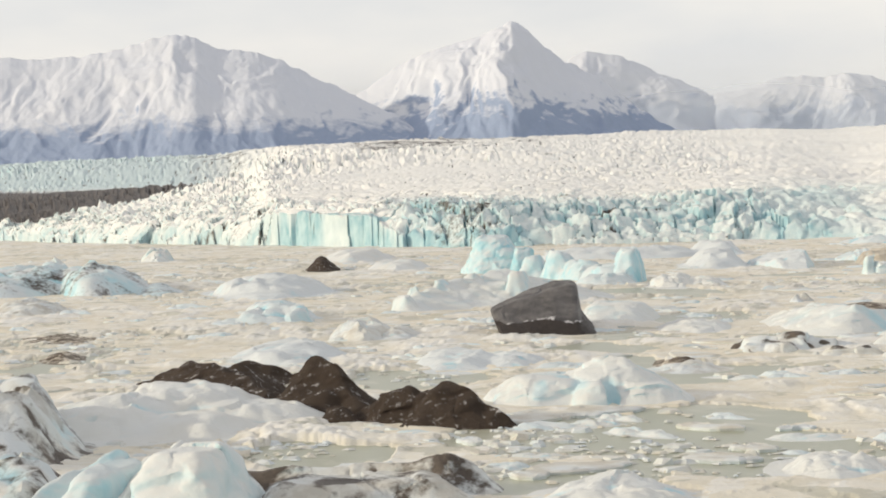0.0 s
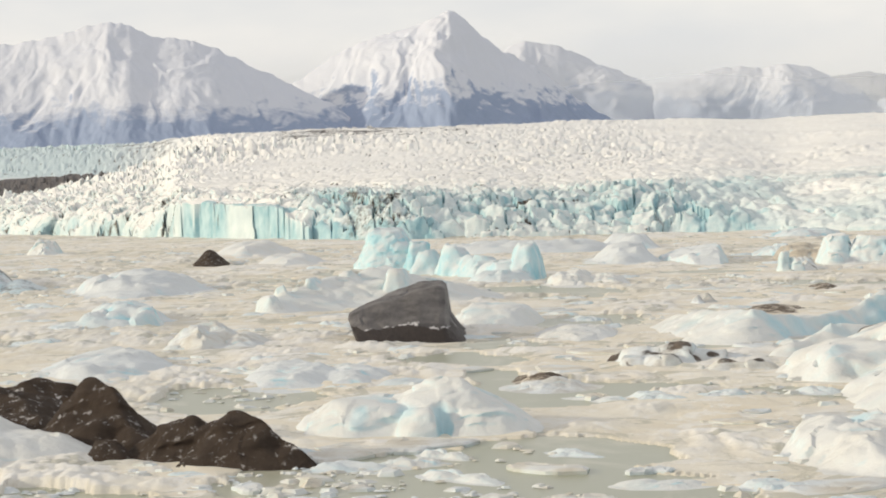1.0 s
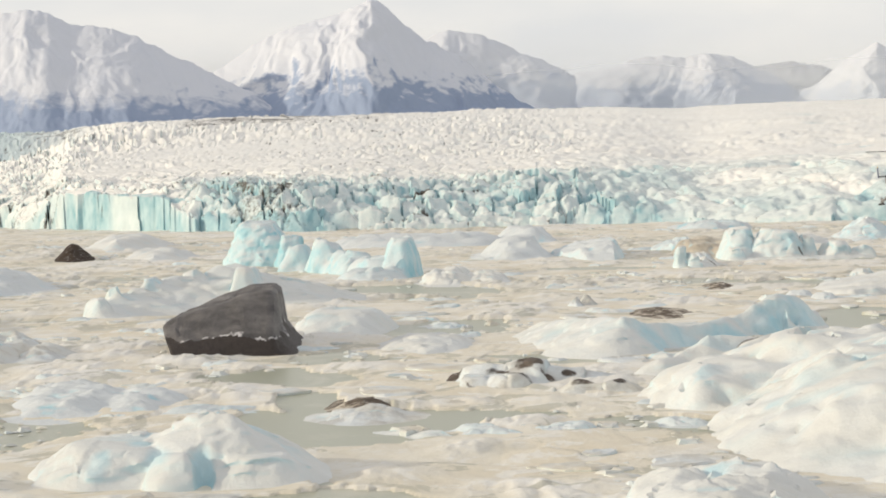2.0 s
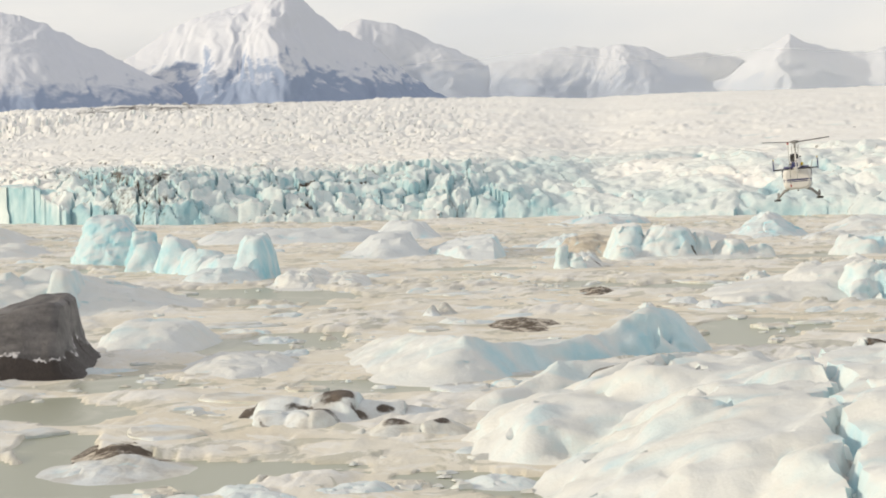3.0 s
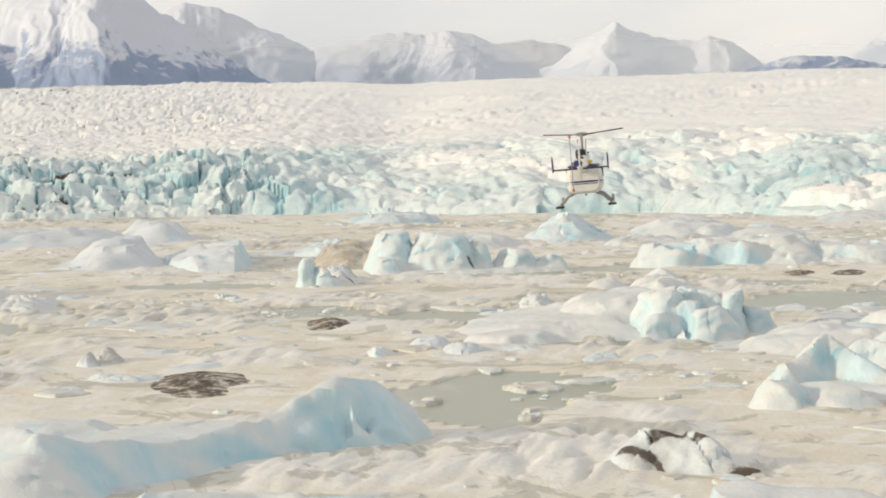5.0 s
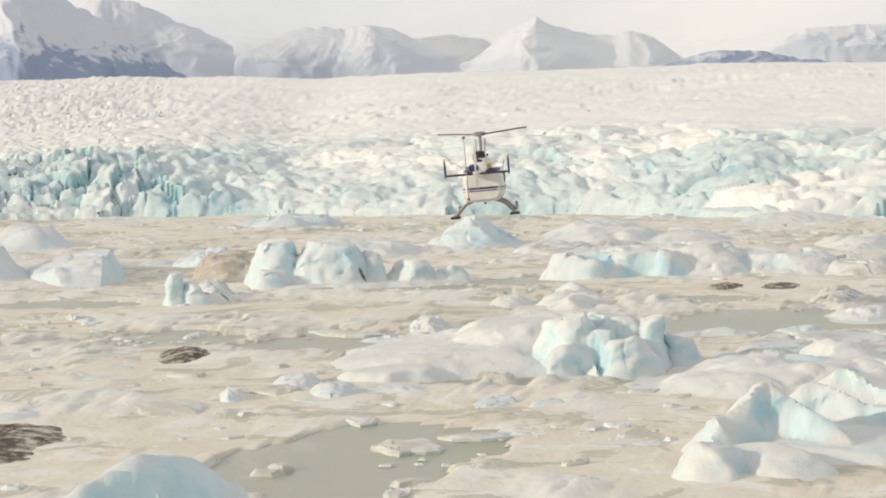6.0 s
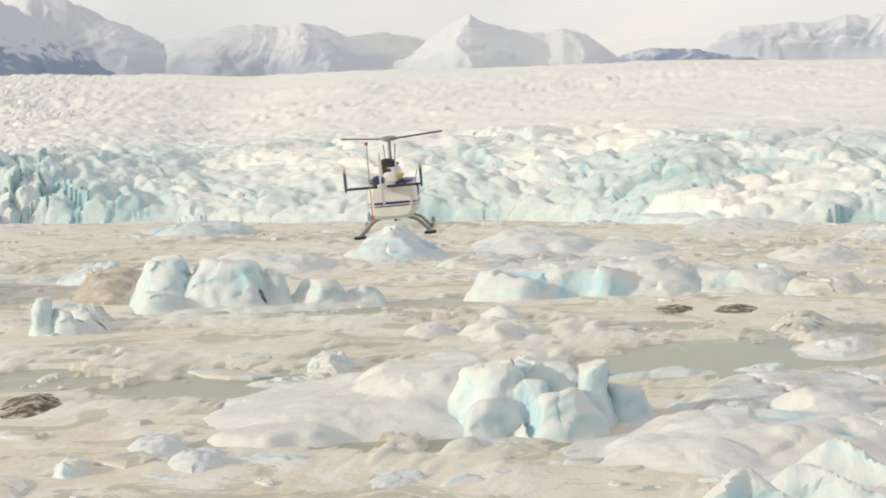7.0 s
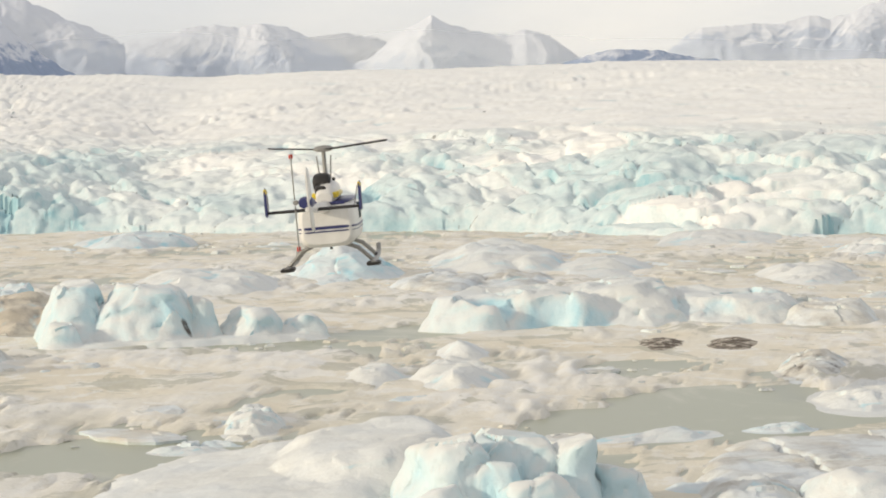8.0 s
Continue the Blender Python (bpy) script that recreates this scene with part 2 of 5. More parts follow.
def sheet(name, x, y, z, material, keep=None, values=None, sharp=0):
    """A mesh object from grids of coordinates; keep marks the corners worth having."""
    n, m = x.shape
    at = np.arange(n * m).reshape(n, m)
    quads = np.stack([at[:-1, :-1], at[:-1, 1:], at[1:, 1:], at[1:, :-1]], -1).reshape(-1, 4)
    co = np.stack([x, y, z], -1).reshape(-1, 3)
    if keep is not None:
        quads = quads[keep.reshape(-1)[quads].any(1)]
    used = np.unique(quads)
    back = np.full(n * m, -1)
    back[used] = np.arange(len(used))
    quads, co = back[quads], co[used]
    me = bpy.data.meshes.new(name)
    me.vertices.add(len(co))
    me.vertices.foreach_set("co", co.astype(np.float32).ravel())
    me.loops.add(quads.size)
    me.loops.foreach_set("vertex_index", quads.astype(np.int32).ravel())
    me.polygons.add(len(quads))
    me.polygons.foreach_set("loop_start", np.arange(0, quads.size, 4, dtype=np.int32))
    me.polygons.foreach_set("use_smooth", np.full(len(quads), True))
    me.update(calc_edges=True)
    for key, grid in (values or {}).items():
        layer = me.attributes.new(key, "FLOAT", "POINT")
        layer.data.foreach_set("value", grid.reshape(-1)[used].astype(np.float32))
    me.materials.append(material)
    if sharp:
        me.set_sharp_from_angle(angle=radians(sharp))
    return new(name, me)


def part(name, bm, material, parent, label=""):
    me = bpy.data.meshes.new(name)
    bm.to_mesh(me)
    bm.free()
    me.materials.append(material)
    ob = new(name, me)
    ob.parent = parent
    return tagged(ob, label=label)


# ---- the lake ----
LAKE = [(-131, 636), (-86, 561), (-63, 525), (-33, 474), (-16, 457), (-3, 440), (10, 430), (30, 430), (49, 430), (64, 426), (78, 424),
        (92, 412), (103, 403), (118, 395), (126, 388), (134, 372), (155, 360), (200, 335), (300, 290)]
SHORE_X, SHORE_Y = [p[0] for p in LAKE], [p[1] for p in LAKE]


def shore(x):
    """How far off the glacier's front stands."""
    return np.interp(x, [-400] + SHORE_X + [600], [1000] + SHORE_Y + [200])


def make_water():
    bm = bmesh.new()
    bmesh.ops.create_grid(bm, x_segments=40, y_segments=40, size=6000)
    me = bpy.data.meshes.new("water")
    bm.to_mesh(me)
    bm.free()
    me.materials.append(MAT["water"])
    tagged(new("water", me), "silty grey-green meltwater lake, calm between the ice", "water", kind="structure")


make_water()

# open leads between the ice: x, y, half length, half depth, turn in degrees
LEADS = [
    (7.2, 102.7, 10.8, 8.2, -4), (2.4, 87.7, 7.6, 5.1, -2), (-7.0, 96.1, 2.8, 7.2, 4), (-1.8, 137.0, 4.7, 8.3, 1),
    (13.9, 94.5, 6.3, 6.0, -8), (16.3, 134.5, 8.9, 6.4, -7), (11.9, 144.5, 2.5, 4.9, 5), (22.7, 189.3, 5.2, 6.4, -1),
    (21.1, 236.0, 7.5, 8.7, -0), (13.9, 166.1, 3.2, 3.8, 3), (52.8, 189.4, 4.8, 7.3, -13), (27.7, 164.9, 6.3, 2.8, -2),
    (30.4, 130.3, 3.5, 2.5, -8), (51.9, 190.0, 4.0, 10.6, -10), (49.7, 239.5, 4.4, 5.0, -5), (57.7, 234.4, 3.6, 4.7, -9),
    (84.5, 234.5, 9.0, 6.7, -21), (44.1, 266.0, 6.1, 5.1, -2), (87.3, 239.0, 6.9, 6.4, -23), (60.9, 233.5, 2.5, 5.2, -8),
    (83.2, 276.6, 4.5, 4.4, -15), (89.8, 253.3, 2.9, 3.1, -21), (70.6, 273.1, 8.3, 3.0, -10), (74.4, 223.7, 3.7, 2.9, -18),
    (13.4, 109.1, 5.5, 6.0, -3), (10.3, 157.5, 4.1, 4.5, -0), (21.6, 189.4, 5.1, 5.3, -4),
]


def make_brash():
    """The crust of brash ice and refrozen slush that covers the lake, open at the leads, broken into small plates along their edges."""
    ys = [-60.0]
    while ys[-1] < 650:
        ys.append(ys[-1] + (0.9 if ys[-1] < 70 else 1) * min(max(0.30 if ys[-1] > 70 else 0.8, 1.6 * (ys[-1] - 10) ** 2 / 45600), 1.1))
    ys = np.array(ys)
    left = -0.215 * ys - 8
    right = np.maximum.reduce([0.212 * ys + 4, 24 + (ys - 57) * 0.325, 54 + (ys - 149) * 0.52])
    left, right = np.minimum(left, -23), np.maximum(right, 24)
    side = np.linspace(0, 1, 40) ** 1.3
    u = np.concatenate([-0.5 * side[:0:-1], np.linspace(0, 1, 720), 1 + 0.5 * side[1:]])
    x = left[:, None] + (right - left)[:, None] * u[None, :]
    y = np.repeat(ys[:, None], len(u), 1)
    wx, wy = x + 4 * fbm(x / 11, y / 11, 4, 40), y + 6 * fbm(x / 11, y / 11, 4, 44)
    plane, edge = cells(wx / 2.6, wy / 3.4, 50)
    cover = 0.64 + 1.10 * fbm(wx / 16, wy / 22, 5, 10, 0.55)
    lead = np.zeros(x.shape)
    for cx, cy, a, b, turn in LEADS:
        c, s = math.cos(radians(turn)), math.sin(radians(turn))
        p, q = (wx - cx) * c + (wy - cy) * s, -(wx - cx) * s + (wy - cy) * c
        lead = np.maximum(lead, 1.6 * np.clip(1.25 - (p / a) ** 2 - (q / b) ** 2, 0, 1))
    # the pack thins out to open water round about
    outside = np.maximum.reduce([(left[:, None] - x) / 25, (x - right[:, None]) / 25, (40 - y) / 80])
    cover = cover - 2.1 * lead - np.clip(outside, 0, 2)
    # near the leads the crust has come apart into single plates
    loose = 1 - step(0.0, 0.85, cover)
    cover = cover + loose * (0.75 * plane - 0.45 * (1 - step(0.0, 0.12, edge)))
    z = -0.20 + 0.26 * step(0.0, 0.14, cover)
    rough = np.clip(fbm(x / 7, y / 10, 4, 80) * 2.2 + 0.12, 0, 1)
    rubble = np.clip(boulders(wx / 1.3, wy / 1.9, 84) + 0.05, 0, 1) + 0.5 * np.clip(boulders(x / 0.55, y / 0.8, 87) + 0.1, 0, 1)
    swell = np.clip(fbm(x / 5.5, y / 8.0, 3, 96) - 0.05, 0, 1)
    z = z + np.where(z > 0, 1, 0) * (0.05 * fbm(x / 2.2, y / 2.8, 4, 90) + 0.46 * rough ** 1.3 * rubble + 0.14 * swell + 0.10 * np.clip(plane, -0.2, 1) * step(0.3, 0.7, fbm(x / 6, y / 9, 3, 93) + 0.5))
    keep = (y < shore(x) + 8) & (z > -0.15)
    values = {"white": np.clip(1.6 * rough * rubble + 0.9 * swell, 0, 1), "wet": 1 - step(0.1, 0.75, cover + 0.15 * fbm(x / 3, y / 4, 3, 98))}
    ob = sheet("brash_ice", x, y, z, MAT["slush"], keep, values)
    tagged(ob, "dusty cream brash ice and thin plates floating on the lake", "brash ice", kind="stuff")


make_brash()


def make_glacier():
    az = np.radians(np.linspace(-17.5, 31.5, 1250))
    s = [-7.0]
    while s[-1] < 1500:
        s.append(s[-1] + (0.5 if s[-1] < 45 else min(0.5 + (s[-1] - 45) * 0.03, 14)))
    s = np.array(s)
    apex = np.array((10.0, 0.0))
    # the front along each ray
    d = np.linspace(200, 1200, 4000)
    front = np.array([d[np.argmax(apex[1] + d * math.cos(a) > shore(apex[0] + d * math.sin(a)))] for a in az])
    front = np.convolve(np.pad(front, 12, mode="edge"), np.ones(25) / 25, mode="valid")
    far = front[None, :] + s[:, None]
    x, y = apex[0] + far * np.sin(az), apex[1] + far * np.cos(az)
    deg = np.degrees(az)[None, :] + 0 * far
    # where the front is a sheer wall, a tumble of seracs, or worn bosses
    wall = step(-5.7, -5.4, deg) * (1 - step(-3.2, -2.7, deg))
    spiky = 1 - step(7.5, 11.0, deg)
    rolling = step(5.5, 14.0, deg + 2.0 * fbm(x / 60, y / 60, 3, 99))
    inland = s[:, None] + 0 * far
    wx, wy = x + 3.0 * fbm(x / 14, y / 14, 3, 100), y + 3.0 * fbm(x / 14, y / 14, 3, 104)
    vx, vy = x + 7.0 * fbm(x / 26, y / 26, 4, 106), y + 7.0 * fbm(x / 26, y / 26, 4, 108)

    def blend(a, b):
        return a * (1 - rolling) + b * rolling

    (p1, e1), (q1, f1) = cells(wx / 4.2, wy / 5.0, 110), cells(vx / 8.0, vy / 8.0, 112)
    p1, e1 = blend(p1, q1), blend(e1, f1)
    (p2, e2), (q2, f2) = cells(wx / 1.9, wy / 2.3, 120), cells(vx / 3.2, vy / 3.6, 122)
    p2, e2 = blend(p2, q2), blend(e2, f2)
    b1, b2 = boulders(vx / 5.6, vy / 7.5, 132), boulders(vx / 2.6, vy / 3.4, 136)
    b3 = boulders(wx / 3.2, wy / 3.6, 138)
    p3, e3 = cells((vx + 0.5 * vy) / 17, (vy - 0.3 * vx) / 19, 130)
    up = step(40, 130, inland)
    r0 = ridged(wx / 6.0, wy / 7.0, 3, 170, 0.5)
    r1 = blend(r0 * (1 - up) + (1.2 - r0) * up, 1.2 - ridged(vx / 9.0, vy / 8.0, 4, 172, 0.55)) - 0.6
    setback = 4.5 * p3 + 2.0 * p1 + 0.6 * p2
    setback = blend(setback * (1 - 0.6 * step(-3.2, -1.5, deg)), 2.0 * p3 - 1.0 * b1 + 0.5 * p1)
    setback = np.where(wall > 0.5, 0.8 * p1 + 0.15 * p2, setback)
    run = inland - setback - 1.0 + 4.0 * fbm(x / 40, y / 40, 2, 140) * (1 - wall)
    top = 6.8 + 1.4 * fbm(x / 55, y / 55, 3, 150)
    top = top * (1 - 0.22 * (np.exp(-((deg - 10.0) / 1.3) ** 2)))
    top = top * (1 - 0.36 * (1 - step(-6.2, -5.6, deg)))
    rise = np.where(run > 0, run, 0)
    cliff = 1.0 + 8.0 * step(-3.5, -2.8, deg) + 12.0 * step(0.0, 2.0, deg) + 26.0 * rolling + 9.0 * (1 - step(-6.4, -5.5, deg))
    slope = np.clip(run / cliff, 0, 1) ** (0.62 + 0.25 * step(-3.2, -1.0, deg))
    foot = np.where(deg < -5.6, 0.22, np.where(deg < -3.2, 0.7, 0.7 - 0.58 * step(-3.3, -1.5, deg)))
    base = top * (foot * step(-0.3, 0.8, run) + (1 - foot) * slope) * (1 - wall) + top * step(-0.2, 0.5, run) * wall
    # the long rise to the skyline, lower on the far stream at one side
    climb = 41 * (1 - np.exp(-rise / 520)) - 14 * step(1050, 1600, rise)
    brink = np.interp(deg + 0.6 * fbm(x / 45, y / 45, 3, 163), [-15, -11.3, -8.1, -5.8, -4.5], [-20, 0, 95, 190, 260])
    gutter = 14 * step(0, 1, (rise - brink) / 90) * (1 - step(550, 900, rise)) * (1 - step(-6.2, -4.4, deg))
    base = base + climb - gutter + 3.2 * fbm(x / 160, y / 160, 3, 160) * step(60, 300, rise)
    # serac relief
    amp = 0.95 * spiky + 0.75 * (1 - spiky) - 0.10 * rolling * step(25, 90, rise)
    amp = amp * (1 - 0.55 * step(40, 160, inland) * step(-5.5, -2.0, deg))
    band = np.exp(-((rise - 13) / 17) ** 2) * step(-3.2, -2.0, deg) * (1 - step(5.5, 11.5, deg))
    flat = np.exp(-((rise - 60) / 45) ** 2) * step(-5.5, -4.5, deg) * (1 - step(6, 10, deg))
    far_rough = step(120, 500, rise)
    amp = amp * (1 + 0.8 * band) * (1 - 0.6 * flat) * (1 + far_rough * (0.15 * spiky)) * step(-0.5, 2.5, run) * (1 - 0.6 * wall * (rise < 6))
    amp = amp * (1 + 0.25 * (1 - step(-6.0, -5.5, deg)) * (1 - step(60, 120, rise)))
    amp = amp * np.clip(0.85 + 1.1 * fbm(x / 95, y / 60, 3, 176) * step(20, 80, rise), 0.25, 1.6)
    # worn smooth up the slope behind the rounded front
    amp = amp * (1 - 0.15 * step(5.5, 11.0, deg) * step(35, 130, rise))
    b4 = boulders(vx / 1.4, vy / 1.8, 139)
    b5 = boulders(vx / 11.0, vy / 13.0, 141)
    near = 1 - step(25, 90, rise)
    round_off = blend(1.5 * b3 + 0.5 * b4, 2.6 * b5 + 1.2 * b1 + (0.3 + 0.8 * near) * b2 + 0.4 * near * b4)
    relief = amp * (blend(0.9, 1.15) * p1 + blend(0.35, 0.15 + 0.45 * near) * p2 + blend(0.9, 1.3) * p3 + blend(1.3, 0.6 + 0.3 * near) * r1 + round_off) - 1.1 * amp * (1 - step(0.0, 0.12, e1)) - 0.8 * amp * (1 - step(0, 0.03, e3))
    relief = relief + blend(0.25, 0.08) * amp * fbm(x / 1.3, y / 1.3, 3, 175)
    z = np.where(run > -0.4, base + relief * np.clip(base / 1.6, 0, 1), -0.6)
    z = np.where(run > 0.8, np.maximum(z, 0.4), z)
    soft = 0.25 * (np.roll(z, 1, 1) + np.roll(z, -1, 1)) + 0.5 * z
    z = np.where((rolling > 0.1) & (run > 2), soft, z)
    dusty = step(-9.0, -4.0, deg + 1.5 * fbm(x / 60, y / 60, 3, 180)) * (1 - step(0, 5, deg)) * step(200, 450, rise) * (1 - step(900, 1300, rise))
    moraine = step(0.25, 0.6, (rise - brink) / 90 + 0.2 * fbm(x / 30, y / 30, 3, 185)) * (1 - step(-7.8, -6.8, deg)) * (1 - step(480, 600, rise))
    # cracks and creases are drawn as dark lines
    lines = np.clip(1 - e3 / 0.02, 0, 1) + rolling * np.clip(1 - e1 / 0.022, 0, 1) * step(-0.2, 0.3, fbm(x / 20, y / 20, 3, 187)) + 0.7 * np.clip(-0.25 - b1, 0, 1) * 3 * rolling * (rolling + 0.4) * step(2, 20, rise)
    dirt = 0.30 * dusty * (0.7 + 1.2 * fbm(x / 22, y / 22, 3, 199)) + 0.9 * moraine + 0.12 * np.clip(fbm(x / 25, y / 18, 4, 190), 0, 1) + (0.50 + 0.08 * (1 - step(10, 70, rise))) * lines + 0.30 * np.clip(fbm(x / 9, y / 9, 4, 195), 0, 1) * (1 - step(3, 30, rise))
    flecks = np.clip(fbm(x / 7, y / 7, 4, 197), 0, 1)
    low = np.clip(-(blend(p1, 0.8 * p1) + 1.4 * r1 + 1.2 * round_off) * 0.5, 0, 1)
    # grit flecks; the low term paints brownish shade into hollows
    dirt = dirt + 0.42 * band * flecks + 0.22 * (1 - step(2, 9, deg)) * (1 - wall) + 0.32 * low * (1 - step(4, 9, deg)) * step(15, 60, rise)
    # blue ice, with bluish shade painted in where low is high
    blue = 0.35 * (1 - step(-5.7, -5.4, deg)) * (1 - step(2, 9, run)) * np.clip(0.5 + p1 + low, 0, 1) + 0.9 * step(-5.7, -5.4, deg) * (1 - step(0.5, 1.5, deg)) * (run < 3.0) * np.clip(0.7 + p1, 0, 1) + band * (0.45 + 0.8 * low)
    blue = blue + (0.55 + 1.9 * low) * step(6.0, 9.0, deg) * (1 - step(20, 85, rise)) * np.clip(0.75 + 0.8 * p3, 0, 1) + 0.5 * low * rolling * (1 - step(60, 250, rise))
    blue = blue + 0.40 * low * step(-4, 4, deg) + 0.62 * (1 - step(-8.0, -4.5, deg)) * step(480, 620, rise)
    ob = sheet("glacier", x, y, z, MAT["glacier"], z > -0.5, {"dirt": dirt, "blue": np.clip(blue, 0, 1)}, sharp=38)
    tagged(ob, "crevassed glacier of white and blue ice ending in a low cliff", "glacier", kind="structure")


make_glacier()


def make_mountain(name, label, crest, far, deep, snowline, seed, spur=1.0, patchy=3.0, hazy_rock=(0.27, 0.335, 0.47), ribs=()):
    """A range from its crest line (x, z); spurs and gullies run down towards the lake."""
    xs = np.linspace(crest[0][0], crest[-1][0], max(160, int((crest[-1][0] - crest[0][0]) / 3.2)))
    top = np.interp(xs, [p[0] for p in crest], [p[1] for p in crest])
    t = np.linspace(0, 1, 130)
    x = np.repeat(xs[None, :], len(t), 0) * 1.0
    k = far / 4500.0
    base = 20.0
    prof = t[:, None] ** 1.1
    h = (np.repeat(top[None, :], len(t), 0) - base) * prof
    down = (1 - t[:, None]) * 330 + 0 * x
    bx, by = x + 60 * fbm(x / 130, down / 130, 4, seed), down + 60 * fbm(x / 130, down / 130, 4, seed + 3)
    gully = ridged((bx + 0.9 * by) / 330, (by - 0.9 * bx) / 420, 3, seed + 5) - 0.55
    fine = ridged((bx + 0.7 * by) / 75, (by - 0.7 * bx) / 110, 4, seed + 9) - 0.55
    mask = np.clip(4 * t[:, None], 0, 1) * (1 - 0.75 * t[:, None] ** 8)
    h = h + spur * mask * (40 * gully * (0.25 + h / 300) * (1 - 0.6 * t[:, None] ** 4) + 15 * fine + 8 * fbm(bx / 25, by / 25, 3, seed + 30))
    # main ribs: sharp ridges from the crest down towards the lake: x at the crest, lean, half widths, height
    for x0, lean, wl, wr, tall in ribs:
        off = bx - x0 - lean * down
        h = h + tall * np.clip(1 - np.where(off < 0, -off / wl, off / wr), 0, 1) * np.sin(np.pi * np.clip(t[:, None], 0, 1) ** 0.8) ** 0.8
    h = h + t[:, None] ** 24 * 5 * fbm(x / 22, 0 * x, 3, seed + 20)
    depth = far - deep * (1 - t[:, None]) + 0 * x
    ob = sheet(name, x * depth / 4500.0, depth, base - 40 * (1 - t[:, None]) + h * depth / 4500.0, mountain_material(name + "_surface", snowline * k, hazy_rock, patchy=patchy))
    tagged(ob, label, "mountain", kind="structure")


def make_mountains():
    make_mountain("mountain_left", "broad snow-covered mountain with dark scrub on its lower slopes",
                  [(-1300, 230), (-1094, 261), (-915, 309), (-844, 303), (-761, 304), (-678, 317), (-607, 335), (-553, 349), (-506, 341), (-460, 316), (-395, 310),
                   (-325, 286), (-255, 249), (-173, 209), (-92, 168), (-4, 118), (120, 60)], 3600, 450, 172, 200, 0.7, 1.5, ribs=[(-553, 0.25, 170, 150, 26), (-360, 0.15, 140, 170, 28), (-760, 0.1, 150, 140, 22)])
    make_mountain("mountain_peak", "steep pointed snow peak with rocky ribs",
                  [(-400, 80), (-257, 161), (-161, 217), (-101, 257), (-41, 290), (31, 310), (90, 328), (156, 356), (191, 337), (220, 307), (266, 270), (336, 233),
                   (382, 196), (452, 141), (600, 70)], 3750, 380, 178, 230, 0.9, 3.2, ribs=[(156, 0.0, 230, 150, 95), (20, -0.25, 90, 80, 30), (300, 0.3, 70, 90, 30)])
    # from here on paler blue-greys paint more haze into the farther ranges
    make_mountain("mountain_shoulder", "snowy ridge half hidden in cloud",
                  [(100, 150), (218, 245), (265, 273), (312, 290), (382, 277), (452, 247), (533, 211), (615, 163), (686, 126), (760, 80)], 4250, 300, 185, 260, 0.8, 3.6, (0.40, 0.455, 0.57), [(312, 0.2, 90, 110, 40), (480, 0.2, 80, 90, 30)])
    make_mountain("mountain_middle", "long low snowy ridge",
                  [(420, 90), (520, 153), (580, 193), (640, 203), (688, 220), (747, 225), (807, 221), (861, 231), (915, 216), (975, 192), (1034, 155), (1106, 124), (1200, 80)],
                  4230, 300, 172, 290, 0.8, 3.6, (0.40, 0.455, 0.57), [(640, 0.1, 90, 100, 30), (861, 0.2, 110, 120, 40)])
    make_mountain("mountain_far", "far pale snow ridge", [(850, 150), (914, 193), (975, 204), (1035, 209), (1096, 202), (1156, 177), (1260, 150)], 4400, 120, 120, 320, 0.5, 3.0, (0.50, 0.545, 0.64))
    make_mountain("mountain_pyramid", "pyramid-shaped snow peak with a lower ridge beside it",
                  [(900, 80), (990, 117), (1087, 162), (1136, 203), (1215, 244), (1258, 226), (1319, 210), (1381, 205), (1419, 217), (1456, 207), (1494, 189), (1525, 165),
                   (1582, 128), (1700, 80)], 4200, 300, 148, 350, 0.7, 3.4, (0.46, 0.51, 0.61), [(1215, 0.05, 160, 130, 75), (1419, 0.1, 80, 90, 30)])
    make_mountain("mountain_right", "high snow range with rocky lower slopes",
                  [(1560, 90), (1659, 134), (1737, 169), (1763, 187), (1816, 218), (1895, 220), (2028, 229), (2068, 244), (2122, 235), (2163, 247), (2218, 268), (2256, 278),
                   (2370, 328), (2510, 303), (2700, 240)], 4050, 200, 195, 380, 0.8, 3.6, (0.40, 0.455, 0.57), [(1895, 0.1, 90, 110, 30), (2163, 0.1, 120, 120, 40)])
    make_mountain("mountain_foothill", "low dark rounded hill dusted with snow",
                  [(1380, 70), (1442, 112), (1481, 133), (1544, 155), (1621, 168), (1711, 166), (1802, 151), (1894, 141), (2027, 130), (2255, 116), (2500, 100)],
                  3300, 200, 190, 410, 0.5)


make_mountains()


def make_haze(far, thick, tone, label):
    """One upright layer of mist across the valley, thinning out upwards."""
    a, t = np.radians(np.linspace(-40, 55, 96)), np.linspace(0, 1, 30)
    x, y = np.sin(a)[None, :] * far + 0 * t[:, None], np.cos(a)[None, :] * far + 0 * t[:, None]
    z = -5 + 290 * t[:, None] + 0 * x
    bank = 1 + 0.5 * fbm(x / 260, z / 90, 3, 610)
    ob = sheet("haze", x, y, z, haze_material(tone), None, {"thick": np.clip(thick * bank * (1 - step(120, 275, z)), 0, 0.9)})
    tagged(ob, label, "mist", kind="structure")


make_haze(3850, 0.34, (0.91, 0.95, 1.0), "thin bright mist between the nearer and the farther peaks")


